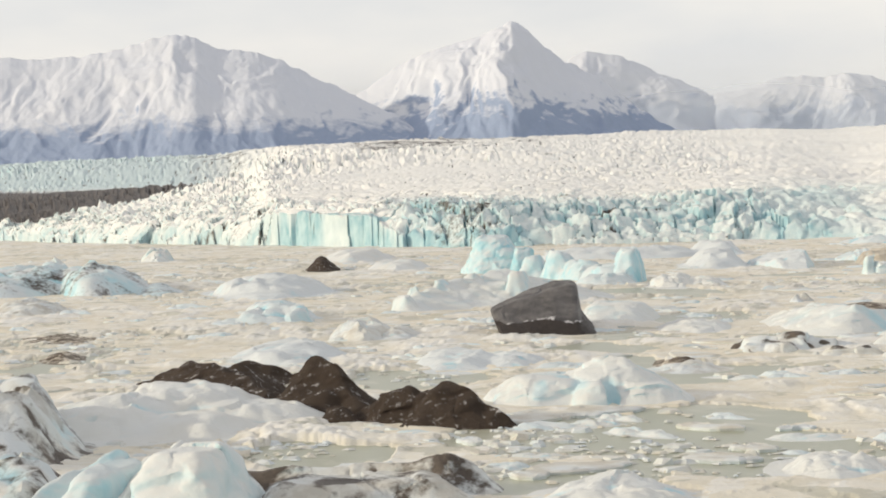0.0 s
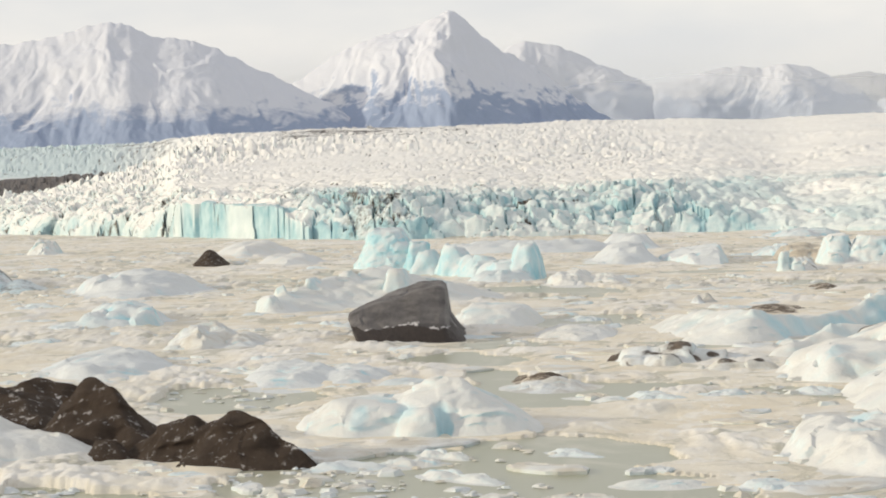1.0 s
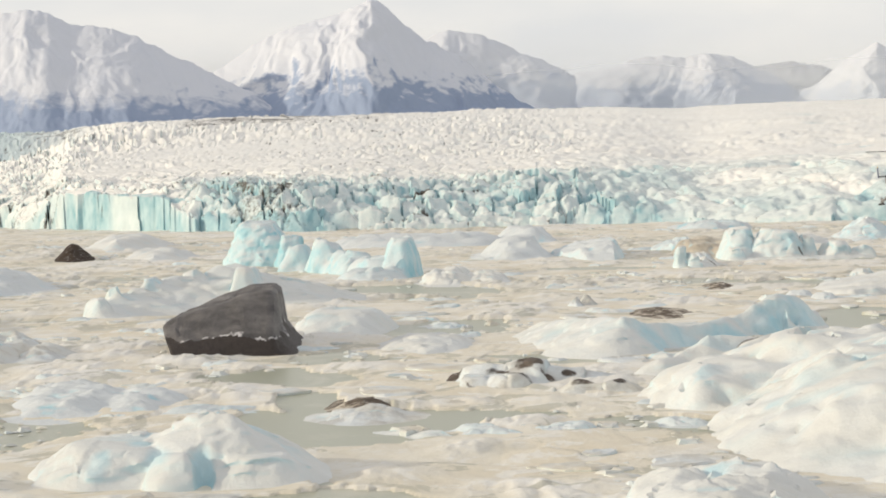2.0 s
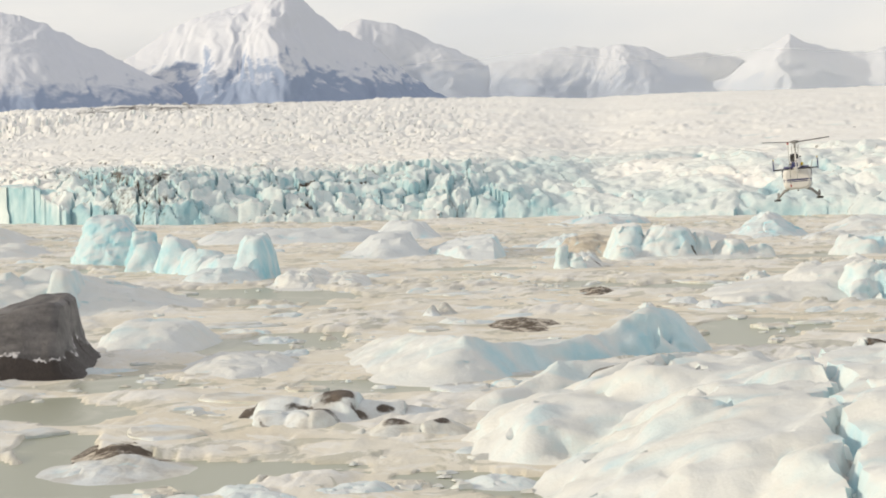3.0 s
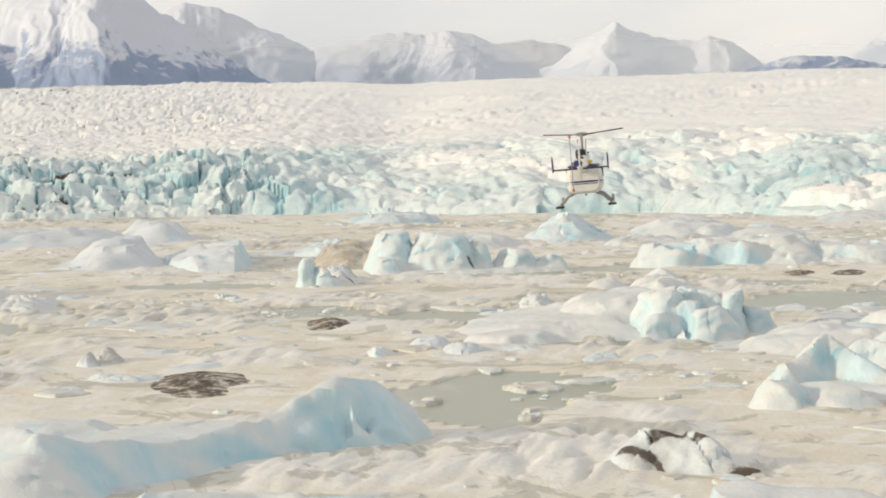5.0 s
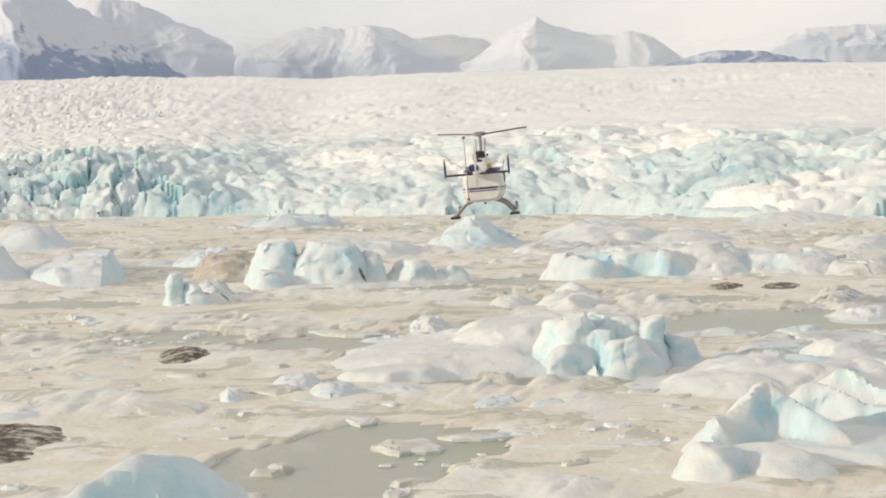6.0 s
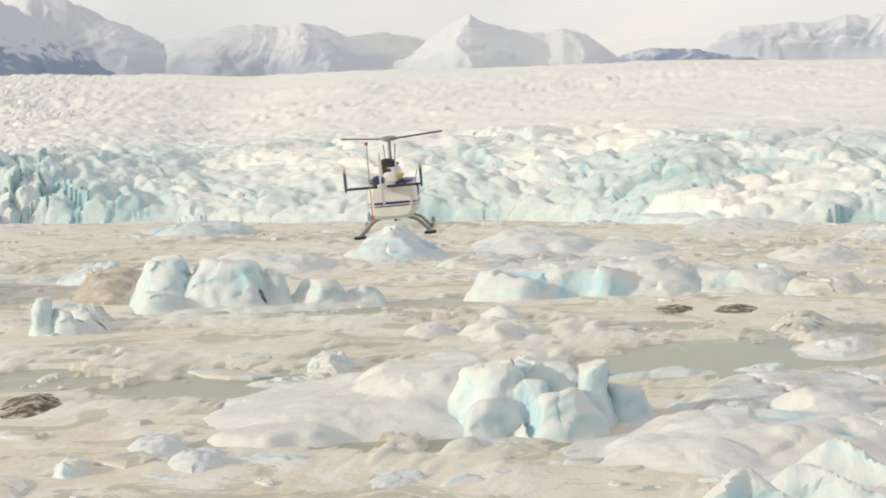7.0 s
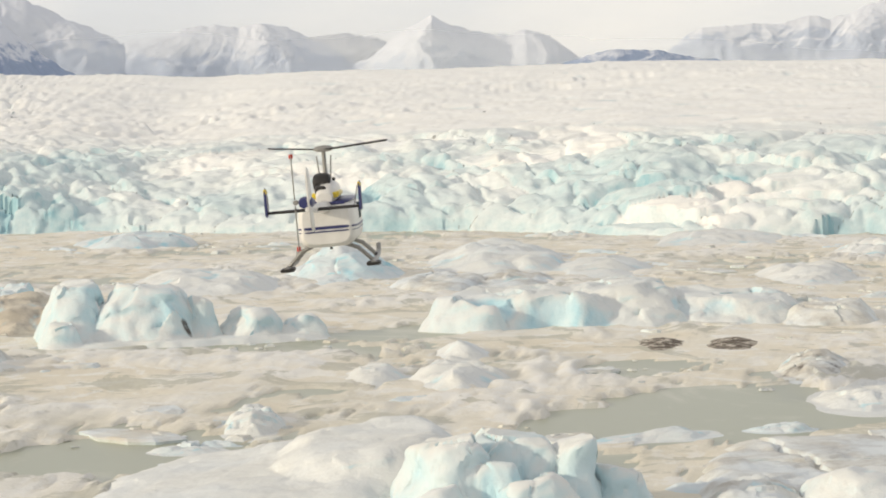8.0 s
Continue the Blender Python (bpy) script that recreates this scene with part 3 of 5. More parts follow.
# ---- loose brash and floes ----
def chunk_mesh(rng, flat):
    """A small broken lump of ice as corners and triangles."""
    base = np.array([(1, 0, 0), (0.31, 0.95, 0), (-0.81, 0.59, 0), (-0.81, -0.59, 0), (0.31, -0.95, 0)]) * rng.uniform(0.75, 1.2, (5, 1))
    top = base * rng.uniform(0.35, 0.85, (5, 1)) + (0, 0, flat)
    top[:, 2] += rng.uniform(-0.45, 0.35, 5) * flat
    co = np.vstack([base + (0, 0, -0.15), top, [(rng.uniform(-0.3, 0.3), rng.uniform(-0.3, 0.3), flat * rng.uniform(0.9, 1.5))]])
    tri = [(i, (i + 1) % 5, 5 + (i + 1) % 5) for i in range(5)] + [(i, 5 + (i + 1) % 5, 5 + i) for i in range(5)] + [(5 + i, 5 + (i + 1) % 5, 10) for i in range(5)]
    return co, tri


def make_loose_ice():
    rng = np.random.RandomState(7)
    cos, tris, n = [], [], 0
    while len(cos) < 9000:
        y = 80 + 340 * rng.uniform() ** 1.3
        left, right = -0.215 * y - 6, max(0.212 * y + 3, 24 + (y - 57) * 0.325, 54 + (y - 149) * 0.52)
        x = rng.uniform(left, right)
        dense = float(fbm(np.array([x / 14]), np.array([y / 18]), 3, 300)[0])
        if rng.uniform() > 0.05 + 1.9 * dense:
            continue
        r = 0.10 + 0.50 * rng.uniform() ** 6 + (0.0008 * y if rng.uniform() < 0.4 else 0)
        co, tri = chunk_mesh(rng, rng.uniform(0.10, 0.38))
        a = rng.uniform(0, 6.28)
        turn = np.array([(math.cos(a), math.sin(a), 0), (-math.sin(a), math.cos(a), 0), (0, 0, 1)])
        cos.append((co @ turn) * (r * rng.uniform(0.8, 1.8), r, r * 0.9) + (x, y, 0.05))
        tris.append(np.array(tri) + n)
        n += len(co)
    me = bpy.data.meshes.new("brash_chunk")
    me.from_pydata(np.vstack(cos).tolist(), [], np.vstack(tris).tolist())
    me.materials.append(MAT["loose"])
    tagged(new("brash_chunk", me), "small broken lumps of white ice among the brash", "brash ice", kind="stuff")


make_loose_ice()


def make_floes():
    """Flat plates of thin ice, each one a floe of its own."""
    rng = np.random.RandomState(11)
    kinds = []
    for k in range(8):
        n = 14
        a = np.sort((np.arange(n) + rng.uniform(-0.35, 0.35, n)) * 2 * math.pi / n)
        rad = 1 + 0.55 * fbm(np.cos(a) * 1.3 + 9 * k, np.sin(a) * 1.3, 3, 500)
        bm = bmesh.new()
        rings = []
        for scale, z in ((1.0, -0.10), (1.0, 0.10), (0.9, 0.16), (0.55, 0.17)):
            rings.append([bm.verts.new((scale * q * math.cos(t), scale * q * math.sin(t), z + (0.05 * rng.uniform(-1, 1) if scale < 1 else 0))) for t, q in zip(a, rad)])
        for p, q in zip(rings, rings[1:]):
            for i in range(n):
                bm.faces.new((p[i], p[(i + 1) % n], q[(i + 1) % n], q[i]))
        bm.faces.new(rings[-1])
        me = bpy.data.meshes.new("ice_floe")
        bm.to_mesh(me)
        bm.free()
        me.materials.append(MAT["loose"])
        kinds.append(me)
    for i in range(260):
        y = 88 + 250 * rng.uniform() ** 1.2
        left, right = -0.2 * y, max(0.2 * y, 24 + (y - 57) * 0.31, 54 + (y - 149) * 0.5)
        ob = new("ice_floe", kinds[i % 8])
        r = 0.35 + 1.5 * rng.uniform() ** 2.5
        ob.matrix_world = pose(rng.uniform(left, right), y, rng.uniform(0.0, 0.05), 0, 0, rng.uniform(0, 360)) @ Matrix.Diagonal((r * rng.uniform(1.0, 1.9), r, 1, 1))
        tagged(ob, "flat floe of thin white ice afloat among brash", "ice floe", "floes on the lake")


make_floes()


# ---- icebergs ----
def form(kind, u, v, k):
    """The height of one unit lump over its footprint: broken faces round a rough solid."""
    rng = np.random.RandomState(k % 100000)
    r = np.hypot(u, v)
    if kind == "mound":
        return np.where(r < 1.35, 1.1 * np.exp(-2.3 * r * r) - 0.1, -0.5)
    if kind == "cone":
        return np.clip(1 - np.hypot(r, 0.10) * 1.05, -0.5, 1)
    if kind == "prow":
        crest = np.interp(u, [-1.0, -0.90, -0.62, -0.20, 0.20, 0.60, 0.68, 0.73, 0.88, 1.0], [0.12, 0.50, 0.66, 0.82, 0.96, 1.0, 0.94, 0.42, 0.18, 0.05])
        side = np.minimum((v + 1.0) / 0.45 - 0.25 * u, (1.0 - v) / 0.5)
        return np.where(side > 0, crest * np.clip(side, 0, 1) ** 0.7, np.clip(side, -1, 0)) - np.where(np.abs(u) > 1, 0.6, 0)
    if kind == "dome":
        z = np.full(u.shape, 9.0)
        for n in range(11):
            a, d = 2.4 * n + rng.uniform(-0.5, 0.5), (0.0 if n == 0 else 0.25 + 0.62 * math.sqrt(n / 11) + rng.uniform(-0.08, 0.08))
            pu, pv = d * math.cos(a), d * math.sin(a)
            z = np.minimum(z, 0.97 - d ** 3 - 3 * d * (pu * (u - pu) + pv * (v - pv)) + rng.uniform(-0.07, 0.07) + (0.25 * rng.uniform(-1, 1) * u if n == 0 else 0))
        return np.where(r < 1.5, np.maximum(0.72 * z + 0.28 * (1 - r ** 2.4), 0.20 * (1.40 - r)), -0.6)
    if kind == "block":
        lift, sink, a = rng.uniform(-0.28, 0.28), rng.uniform(-0.2, 0.05), rng.uniform(-0.5, 0.5)
        p, q = u * math.cos(a) + v * math.sin(a), v * math.cos(a) - u * math.sin(a)
        edge = (np.abs(p) ** 3.2 + np.abs(q) ** 3.2) ** (1 / 3.2)
        return np.where(edge < 1.3, (1 + 0.7 * lift * u + 0.7 * sink * v) * (1 - edge ** 4.5), -0.6)
    # a block that rises to one side
    z = 0.62 + 0.38 * u
    for n in range(8):
        a = (n + rng.uniform(-0.3, 0.3)) * math.pi / 4
        c, e = math.cos(a), math.sin(a)
        reach = rng.uniform(0.92, 1.12)
        z = np.minimum(z, (reach - (c * u + e * v)) * rng.uniform(1.3, 3.6))
    return np.where(r < 1.6, np.maximum(z, -0.6), -0.6)


def largest(mask):
    """Only the largest connected patch of a mask."""
    label = np.where(mask, np.arange(mask.size).reshape(mask.shape) + 1, 0)
    while True:
        grown = label.copy()
        for axis in (0, 1):
            for way in (1, -1):
                grown = np.maximum(grown, np.roll(label, way, axis))
        grown = np.where(mask, grown, 0)
        for axis in (0, 1):
            for flip in (False, True):
                run = np.flip(grown, axis) if flip else grown
                run = np.moveaxis(run, axis, 0).copy()
                for n in range(1, len(run)):
                    run[n] = np.where((run[n] > 0) & (run[n - 1] > run[n]), run[n - 1], run[n])
                run = np.moveaxis(run, 0, axis)
                grown = np.flip(run, axis) if flip else run
        if (grown == label).all():
            break
        label = grown
    ids, counts = np.unique(label[mask], return_counts=True)
    return label == ids[counts.argmax()]


def iceberg(name, label, material, at, turn, lumps, seed=0, rough=1.0, dirt=0.0, blue=0.0, ridge=1.0, tint=0.7, bands=0.0, group="icebergs on the lake", category="iceberg"):
    """A berg from lumps: kind, across, away, half width, half depth, height, turn. It stands in the water at its own place."""
    reach = [(abs(q[1]) + 1.5 * math.hypot(q[3] * math.cos(radians(q[6])), q[4] * math.sin(radians(q[6]))),
              abs(q[2]) + 1.5 * math.hypot(q[3] * math.sin(radians(q[6])), q[4] * math.cos(radians(q[6])))) for q in lumps]
    ext = [max(q[0] for q in reach), max(q[1] for q in reach)]
    cell = max(0.06, max(ext) / 70)
    gu, gv = np.meshgrid(np.arange(-ext[0], ext[0] + cell, cell), np.arange(-ext[1], ext[1] + cell, cell), indexing="xy")
    tall = max(q[5] for q in lumps)
    wide = min(max(q[3] for q in lumps), 6.0)
    k = 1000 + 37 * seed
    big = 0.9 * wide + 0.4
    warp = 0.16 * rough * big
    wu = gu + warp * fbm(gu / big, gv / big, 3, k) + 0.12 * warp * fbm(gu / (0.3 * big), gv / (0.3 * big), 2, k + 8)
    wv = gv + warp * fbm(gu / big, gv / big, 3, k + 4) + 0.12 * warp * fbm(gu / (0.3 * big), gv / (0.3 * big), 2, k + 12)
    z = np.full(gu.shape, -0.8)
    for kind, u, v, ru, rv, h, rot in lumps:
        c, s = math.cos(radians(rot)), math.sin(radians(rot))
        p, q = ((wu - u) * c + (wv - v) * s) / ru, (-(wu - u) * s + (wv - v) * c) / rv
        lump = h * form(kind, p, q, k + int(97 * abs(u) + 31 * abs(v)))
        soft = 0.10 * tall
        z = np.maximum(z, lump) + soft * np.exp(-np.abs(z - lump) / soft) * 0.4 * (np.minimum(z, lump) > -0.1)
    size = 0.55 * big + 0.35 * tall
    over = np.clip(z / (0.55 * tall), 0, 1) ** 0.8
    fold = 0.62 - ridged(wu / size, wv / size, 3, k + 10, 0.45)
    small = 0.6 - ridged(wu / (0.30 * size) + 3, wv / (0.30 * size), 3, k + 20)
    p1, e1 = cells(wu / (0.8 * size), wv / (0.8 * size), k + 30)
    lump1, lump2 = boulders(wu / (1.1 * size), wv / (1.1 * size), k + 32) - 0.12, boulders(wu / (0.42 * size), wv / (0.42 * size), k + 36) - 0.12
    lump3 = boulders(wu / 0.75, wv / 0.75, k + 76) - 0.12
    z = np.where(z > 0, z * np.clip(1 + ridge * rough * (0.55 * fold + 0.6 * lump1 + 0.25 * fbm(gu / (1.6 * size), gv / (1.6 * size), 2, k + 40)), 0.5, 1.4), z)
    z = z + over * rough * (tall * (0.09 * small + 0.10 * lump2 + 0.11 * ridge * p1) + 0.11 * (0.6 - ridged(wu / 1.2, wv / 1.2, 3, k + 70) + 0.5 * lump3)) - over * rough * 0.05 * tall * (1 - step(0, 0.08, e1))
    z = np.where(z > 0, z * min(1.0, 1.02 * tall / max(z.max(), 0.01)), z)
    lean = np.random.RandomState(k % 9999).uniform(-0.22, 0.22, 2) * min(rough, 1)
    over = np.clip(z / (0.55 * tall), 0, 1)
    # hollows turn blue: ice in the cracks, with shade painted on top
    hollow = np.clip(-(1.3 * lump1 + 0.9 * lump2 + 0.4 * fold) * 2.4, 0, 1) * np.clip(over * 2, 0, 1)
    grit = np.clip(dirt + 0.7 * dirt * fbm(gu / (0.5 * size), gv / (0.5 * size), 4, k + 50) + 0.4 * dirt * np.clip(-fold * 3, -1, 1), 0, 1) if dirt else 0 * z
    if bands:
        wave = np.sin(6.28 * (0.8 * wu + 0.35 * wv + 0.9 * z) / bands + 8 * fbm(gu / size, gv / size, 3, k + 54))
        grit = np.clip(grit + 0.38 * step(0.2, 0.95, wave) * step(-0.35, 0.15, fbm(gu / (0.7 * size), gv / (0.7 * size), 3, k + 57)), 0, 1)
    values = {"dirt": grit, "blue": np.clip(blue * (0.6 + p1) + (0.35 + 1.6 * blue + tint) * hollow, 0, 1)}
    rest, whole = z > -0.2, (z > 0).sum()
    while (rest & (z > 0)).sum() > 0.04 * whole:
        mask = largest(rest)
        rest = rest & ~mask
        if (mask & (z > 0)).sum() < 0.04 * whole:
            continue
        wear = 0.12 * rough * min(tall, 3.0) * np.clip(z / 0.5, 0, 1)
        sx, sy = wear * fbm((gu + 1.4 * z) / 1.4, (gv - 0.8 * z) / 1.4, 3, k + 80), wear * fbm((gu - 0.9 * z) / 1.4, (gv + 1.5 * z) / 1.4, 3, k + 84)
        ob = sheet(name, gu + sx + lean[0] * np.maximum(z, 0), gv + sy + lean[1] * np.maximum(z, 0), z, material, mask, values, sharp=35)
        ob.matrix_world = pose(at[0], at[1], 0, 0, 0, turn)
        tagged(ob, label, category, group)
    return ob


def crest_form(x, y, line, near, rear, bow=1.0):
    """A ridge along a crest line of (x, y, height); it falls away at one slope on its right-hand side and at another on its left."""
    z = np.full(x.shape, -9.0)
    for (x0, y0, h0), (x1, y1, h1) in zip(line, line[1:]):
        dx, dy = x1 - x0, y1 - y0
        size = math.hypot(dx, dy)
        t = np.clip(((x - x0) * dx + (y - y0) * dy) / size ** 2, 0, 1)
        off = np.hypot(x - x0 - t * dx, y - y0 - t * dy)
        right = step(-0.75, 0.75, ((x - x0 - t * dx) * dy - (y - y0 - t * dy) * dx) / (size * off + 0.001))
        t = t * t * (3 - 2 * t)
        z = np.maximum(z, h0 + (h1 - h0) * t - (rear + (near - rear) * right) * (np.hypot(off, 0.12) - 0.12) ** bow)
    return z


def block_form(x, y, cx, cy, ru, rv, h, turn=0.0, tu=0.0, tv=0.0, sharp=4.0, steep=2.2):
    """A block with a tilted top and steep sides; low values of sharp and steep make a worn dome of it."""
    c, s = math.cos(radians(turn)), math.sin(radians(turn))
    p, q = ((x - cx) * c + (y - cy) * s) / ru, (-(x - cx) * s + (y - cy) * c) / rv
    e = (np.abs(p) ** sharp + np.abs(q) ** sharp) ** (1 / sharp)
    top, side = h * (1 + tu * np.clip(p, -1.2, 1.2) + tv * np.clip(q, -1.2, 1.2)), (1 - e) * max(min(ru, rv) * steep, 2.0 * h)
    k = 0.22 * h + 0.05
    soft = np.clip(k - np.abs(top - side), 0, None) ** 2 / (4 * k)
    return np.minimum(top, side) - soft


def sculpted(name, label, material, box, forms, seed, warp=0.5, facet=0.12, swell=0.15, fine=0.05, blue=0.0, dirt=0.0, bands=0.0, cuts=(), spots=(), washes=(), stains=(), pits=0, n=170, group="icebergs on the lake", category="iceberg"):
    """A berg from crests and blocks in the lake's own metres: worn by warping, facets, soft swells and fine relief."""
    x0, y0, x1, y1 = box
    cell = max(x1 - x0, y1 - y0) / n
    x, y = np.meshgrid(np.arange(x0, x1, cell), np.arange(y0, y1, cell), indexing="xy")
    k = 5000 + 61 * seed
    wx, wy = x + warp * fbm(x / 2.6, y / 2.6, 3, k), y + warp * fbm(x / 2.6, y / 2.6, 3, k + 4)
    z = np.full(x.shape, -0.8)
    for kind, *values in forms:
        one = crest_form(wx, wy, *values) if kind == "crest" else block_form(wx, wy, *values)
        z = np.maximum(z, np.maximum(one, -0.8))
    tall = z.max()
    over = np.clip(z / (0.35 * tall), 0, 1)
    p1, e1 = cells(wx / 2.1, wy / 2.1, k + 10)
    hump = fbm(wx / 3.4, wy / 3.4, 3, k + 20)
    ribs = ridged(wx / 1.3, wy / 1.3, 3, k + 30) - 0.6
    z = z + over * (facet * p1 + swell * 2 * hump - fine * ribs - 0.6 * facet * (1 - step(0, 0.06, e1)))
    for a, b, c, d, w, deep in cuts:
        ax, ay, length = c - a, d - b, math.hypot(c - a, d - b)
        along = ((x - a) * ax + (y - b) * ay) / length
        off = ((x - a) * ay - (y - b) * ax) / length + 0.7 * fbm(along / 3, 0 * along, 3, k + 60)
        cut = np.clip(1.4 * (1 - np.abs(off) / w), 0, 1) * step(-1, 1, along) * (1 - step(length - 1, length + 1, along))
        z = np.where(z > 0, np.maximum(z - deep * cut, 0.15 * z), z)
    grit = np.clip(dirt * (1 + 1.4 * fbm(x / 1.5, y / 1.5, 4, k + 50)), 0, 1) if dirt else 0 * z
    for a, b, rx, ry in stains:
        grit = np.maximum(grit, np.clip(1.15 - 0.9 * np.hypot((wx - a) / rx, (wy - b) / ry), 0, 0.62))
    rng = np.random.RandomState(k)
    for _ in range(pits):
        a, b, r = rng.uniform(x0, x1), rng.uniform(y0, y1), rng.uniform(0.15, 0.4)
        q = np.clip(1 - np.hypot((wx - a) / r, (wy - b) / (1.4 * r)), 0, 1)
        z = np.where(z > 0.5, z - 0.5 * q, z)
    if bands:
        wave = np.sin(6.28 * (0.9 * wx + 0.2 * wy + 0.7 * z) / bands + 6 * fbm(x / 3, y / 3, 3, k + 54))
        grit = np.clip(grit + 0.6 * step(0.25, 0.9, wave) * step(-0.3, 0.1, fbm(x / 2.4, y / 2.4, 3, k + 57)), 0, 1)
    tint = np.clip(blue * (0.7 + 0.6 * p1) + 0.8 * np.clip(-p1 - 0.25, 0, 1) * over * (blue > 0), 0, 1)
    for a, b, rx, ry in spots:
        q = np.clip(1.3 - np.hypot((x - a) / rx, (y - b) / ry), 0, 1)
        tint, z = np.maximum(tint, np.minimum(2 * q, 1)), np.where(z > 0, z - 0.30 * tall * q, z)
    # washes tint without a dent: blue hollows, and shade painted on flanks
    for a, b, rx, ry in washes:
        tint = np.maximum(tint, 0.85 * np.clip(1.6 - 1.4 * np.hypot((wx - a) / rx, (wy - b) / ry), 0, 1))
    mask = largest(z > -0.2)
    wear = 0.13 * min(tall, 2.5) * np.clip(z / 0.5, 0, 1)
    sx, sy = wear * fbm((x + 1.4 * z) / 1.2, (y - 0.8 * z) / 1.2, 3, k + 70), wear * fbm((x - 0.9 * z) / 1.2, (y + 1.5 * z) / 1.2, 3, k + 74)
    ob = sheet(name, x - x0 + sx, y - y0 + sy, z, material, mask, {"dirt": grit, "blue": tint}, sharp=42)
    ob.matrix_world = pose(x0, y0, 0)
    return tagged(ob, label, category, group)


def make_growlers():
    """Small worn lumps of ice all over the lake, eight shapes turned and sized at random."""
    rng = np.random.RandomState(23)
    bases = []
    for k in range(8):
        n = rng.randint(2, 5)
        lumps = [("dome", rng.uniform(-0.9, 0.9), rng.uniform(-0.6, 0.6), rng.uniform(0.7, 1.3), rng.uniform(0.6, 1.1), rng.uniform(0.25, 0.6), rng.uniform(0, 180)) for _ in range(n)]
        bases.append(iceberg("growler", "small worn lump of pale ice among the brash", MAT["blue" if k % 2 else "white"], (0, 0), 0, lumps, seed=700 + k, blue=0.15, group="growlers on the lake", category="growler").data)
    for ob in [o for o in scene.objects if o.name.startswith("growler")]:
        bpy.data.objects.remove(ob)
    for i in range(280):
        y = 90 + 300 * rng.uniform() ** 1.1
        left, right = -0.2 * y, max(0.2 * y, 24 + (y - 57) * 0.31, 54 + (y - 149) * 0.5)
        ob = new("growler", bases[i % 8])
        r = rng.uniform(0.22, 0.7) * (1 + y / 400)
        ob.matrix_world = pose(rng.uniform(left, right), y, 0, 0, 0, rng.uniform(-50, 50)) @ Matrix.Diagonal((r * rng.uniform(1.0, 1.7), r, r * rng.uniform(0.5, 0.9), 1))
        tagged(ob, "small worn lump of pale ice among the brash", "growler", "growlers on the lake")


make_growlers()


sculpted("wedge_iceberg", "long saddle-backed iceberg with a fin and a smooth flank washed blue as shade", MAT["white"], (22, 158, 52, 188),
         [("crest", [(28.6, 180.0, 1.0), (30.0, 173.5, 1.7), (31.8, 166.6, 2.1)], 0.45, 0.85),
          ("crest", [(31.6, 166.2, 2.2), (33.6, 167.4, 1.65), (36.5, 169.8, 1.35), (39.6, 172.2, 1.6), (41.6, 173.6, 2.3), (42.8, 174.3, 2.8), (44.4, 175.4, 2.55), (46.0, 176.8, 1.5), (47.3, 177.9, 0.1)], 1.35, 0.8),
          ("block", 36.0, 175.5, 6.5, 3.8, 0.75, 30, 0.0, 0.0, 3.0, 0.7),
          ("block", 32.5, 178.5, 3.5, 2.6, 1.0, 20, 0.0, 0.0, 2.4, 0.7)], 25, warp=0.25, facet=0.05, swell=0.05, fine=0.03, blue=0.05,
         spots=[(43.0, 173.2, 0.28, 0.4), (43.9, 173.6, 0.4, 0.3), (43.2, 172.6, 0.5, 0.3)],
         # these paint blue shade along the flank turned from the sun
         washes=[(33.6, 166.0, 1.6, 1.3), (36.2, 167.9, 1.9, 1.4), (39.2, 170.0, 1.9, 1.4), (42.2, 172.2, 1.9, 1.5), (44.6, 174.3, 1.9, 1.6)])
sculpted("great_snow_iceberg", "broad snow-covered iceberg cut by narrow crevasses", MAT["white"], (24, 106, 60, 166),
         [("block", 43.0, 130.0, 12.5, 20.0, 3.6, -14, 0.28, 0.02, 2.6, 0.42),
          ("block", 38.5, 143.0, 6.5, 9.0, 2.9, -20, 0.15, 0.0, 2.4, 0.50),
          ("block", 34.0, 140.5, 5.2, 7.5, 1.9, -15, 0.1, 0.0, 2.6, 0.65),
          ("block", 46.5, 134.0, 5.0, 9.0, 4.1, -22, 0.0, 0.0, 2.8, 0.75),
          ("crest", [(32.3, 152.0, 1.2), (34.5, 154.5, 1.9), (38.0, 155.5, 1.8), (40.5, 154.0, 1.5)], 0.8, 0.7),
          ("crest", [(35.0, 147.0, 2.0), (38.0, 150.0, 2.5), (40.5, 149.5, 2.3)], 0.9, 0.5),
          ("block", 40.8, 117.0, 8.0, 9.0, 3.0, -10, 0.1, 0.0, 2.6, 0.6)], 26, warp=0.9, facet=0.04, swell=0.30, fine=0.07, blue=0.02, pits=110, n=230,
         cuts=[(36.6, 112, 43.8, 146, 0.30, 0.9), (39.3, 112, 47.5, 144, 0.32, 1.0), (31.0, 134.5, 41, 130.5, 0.6, 0.5), (36.0, 142, 40.0, 146.5, 0.3, 0.5)],
         stains=[(35.2, 148.8, 1.6, 0.45), (43.0, 154.6, 1.1, 0.5), (37.9, 139.0, 0.2, 0.5), (45.0, 150.8, 0.9, 0.4)])
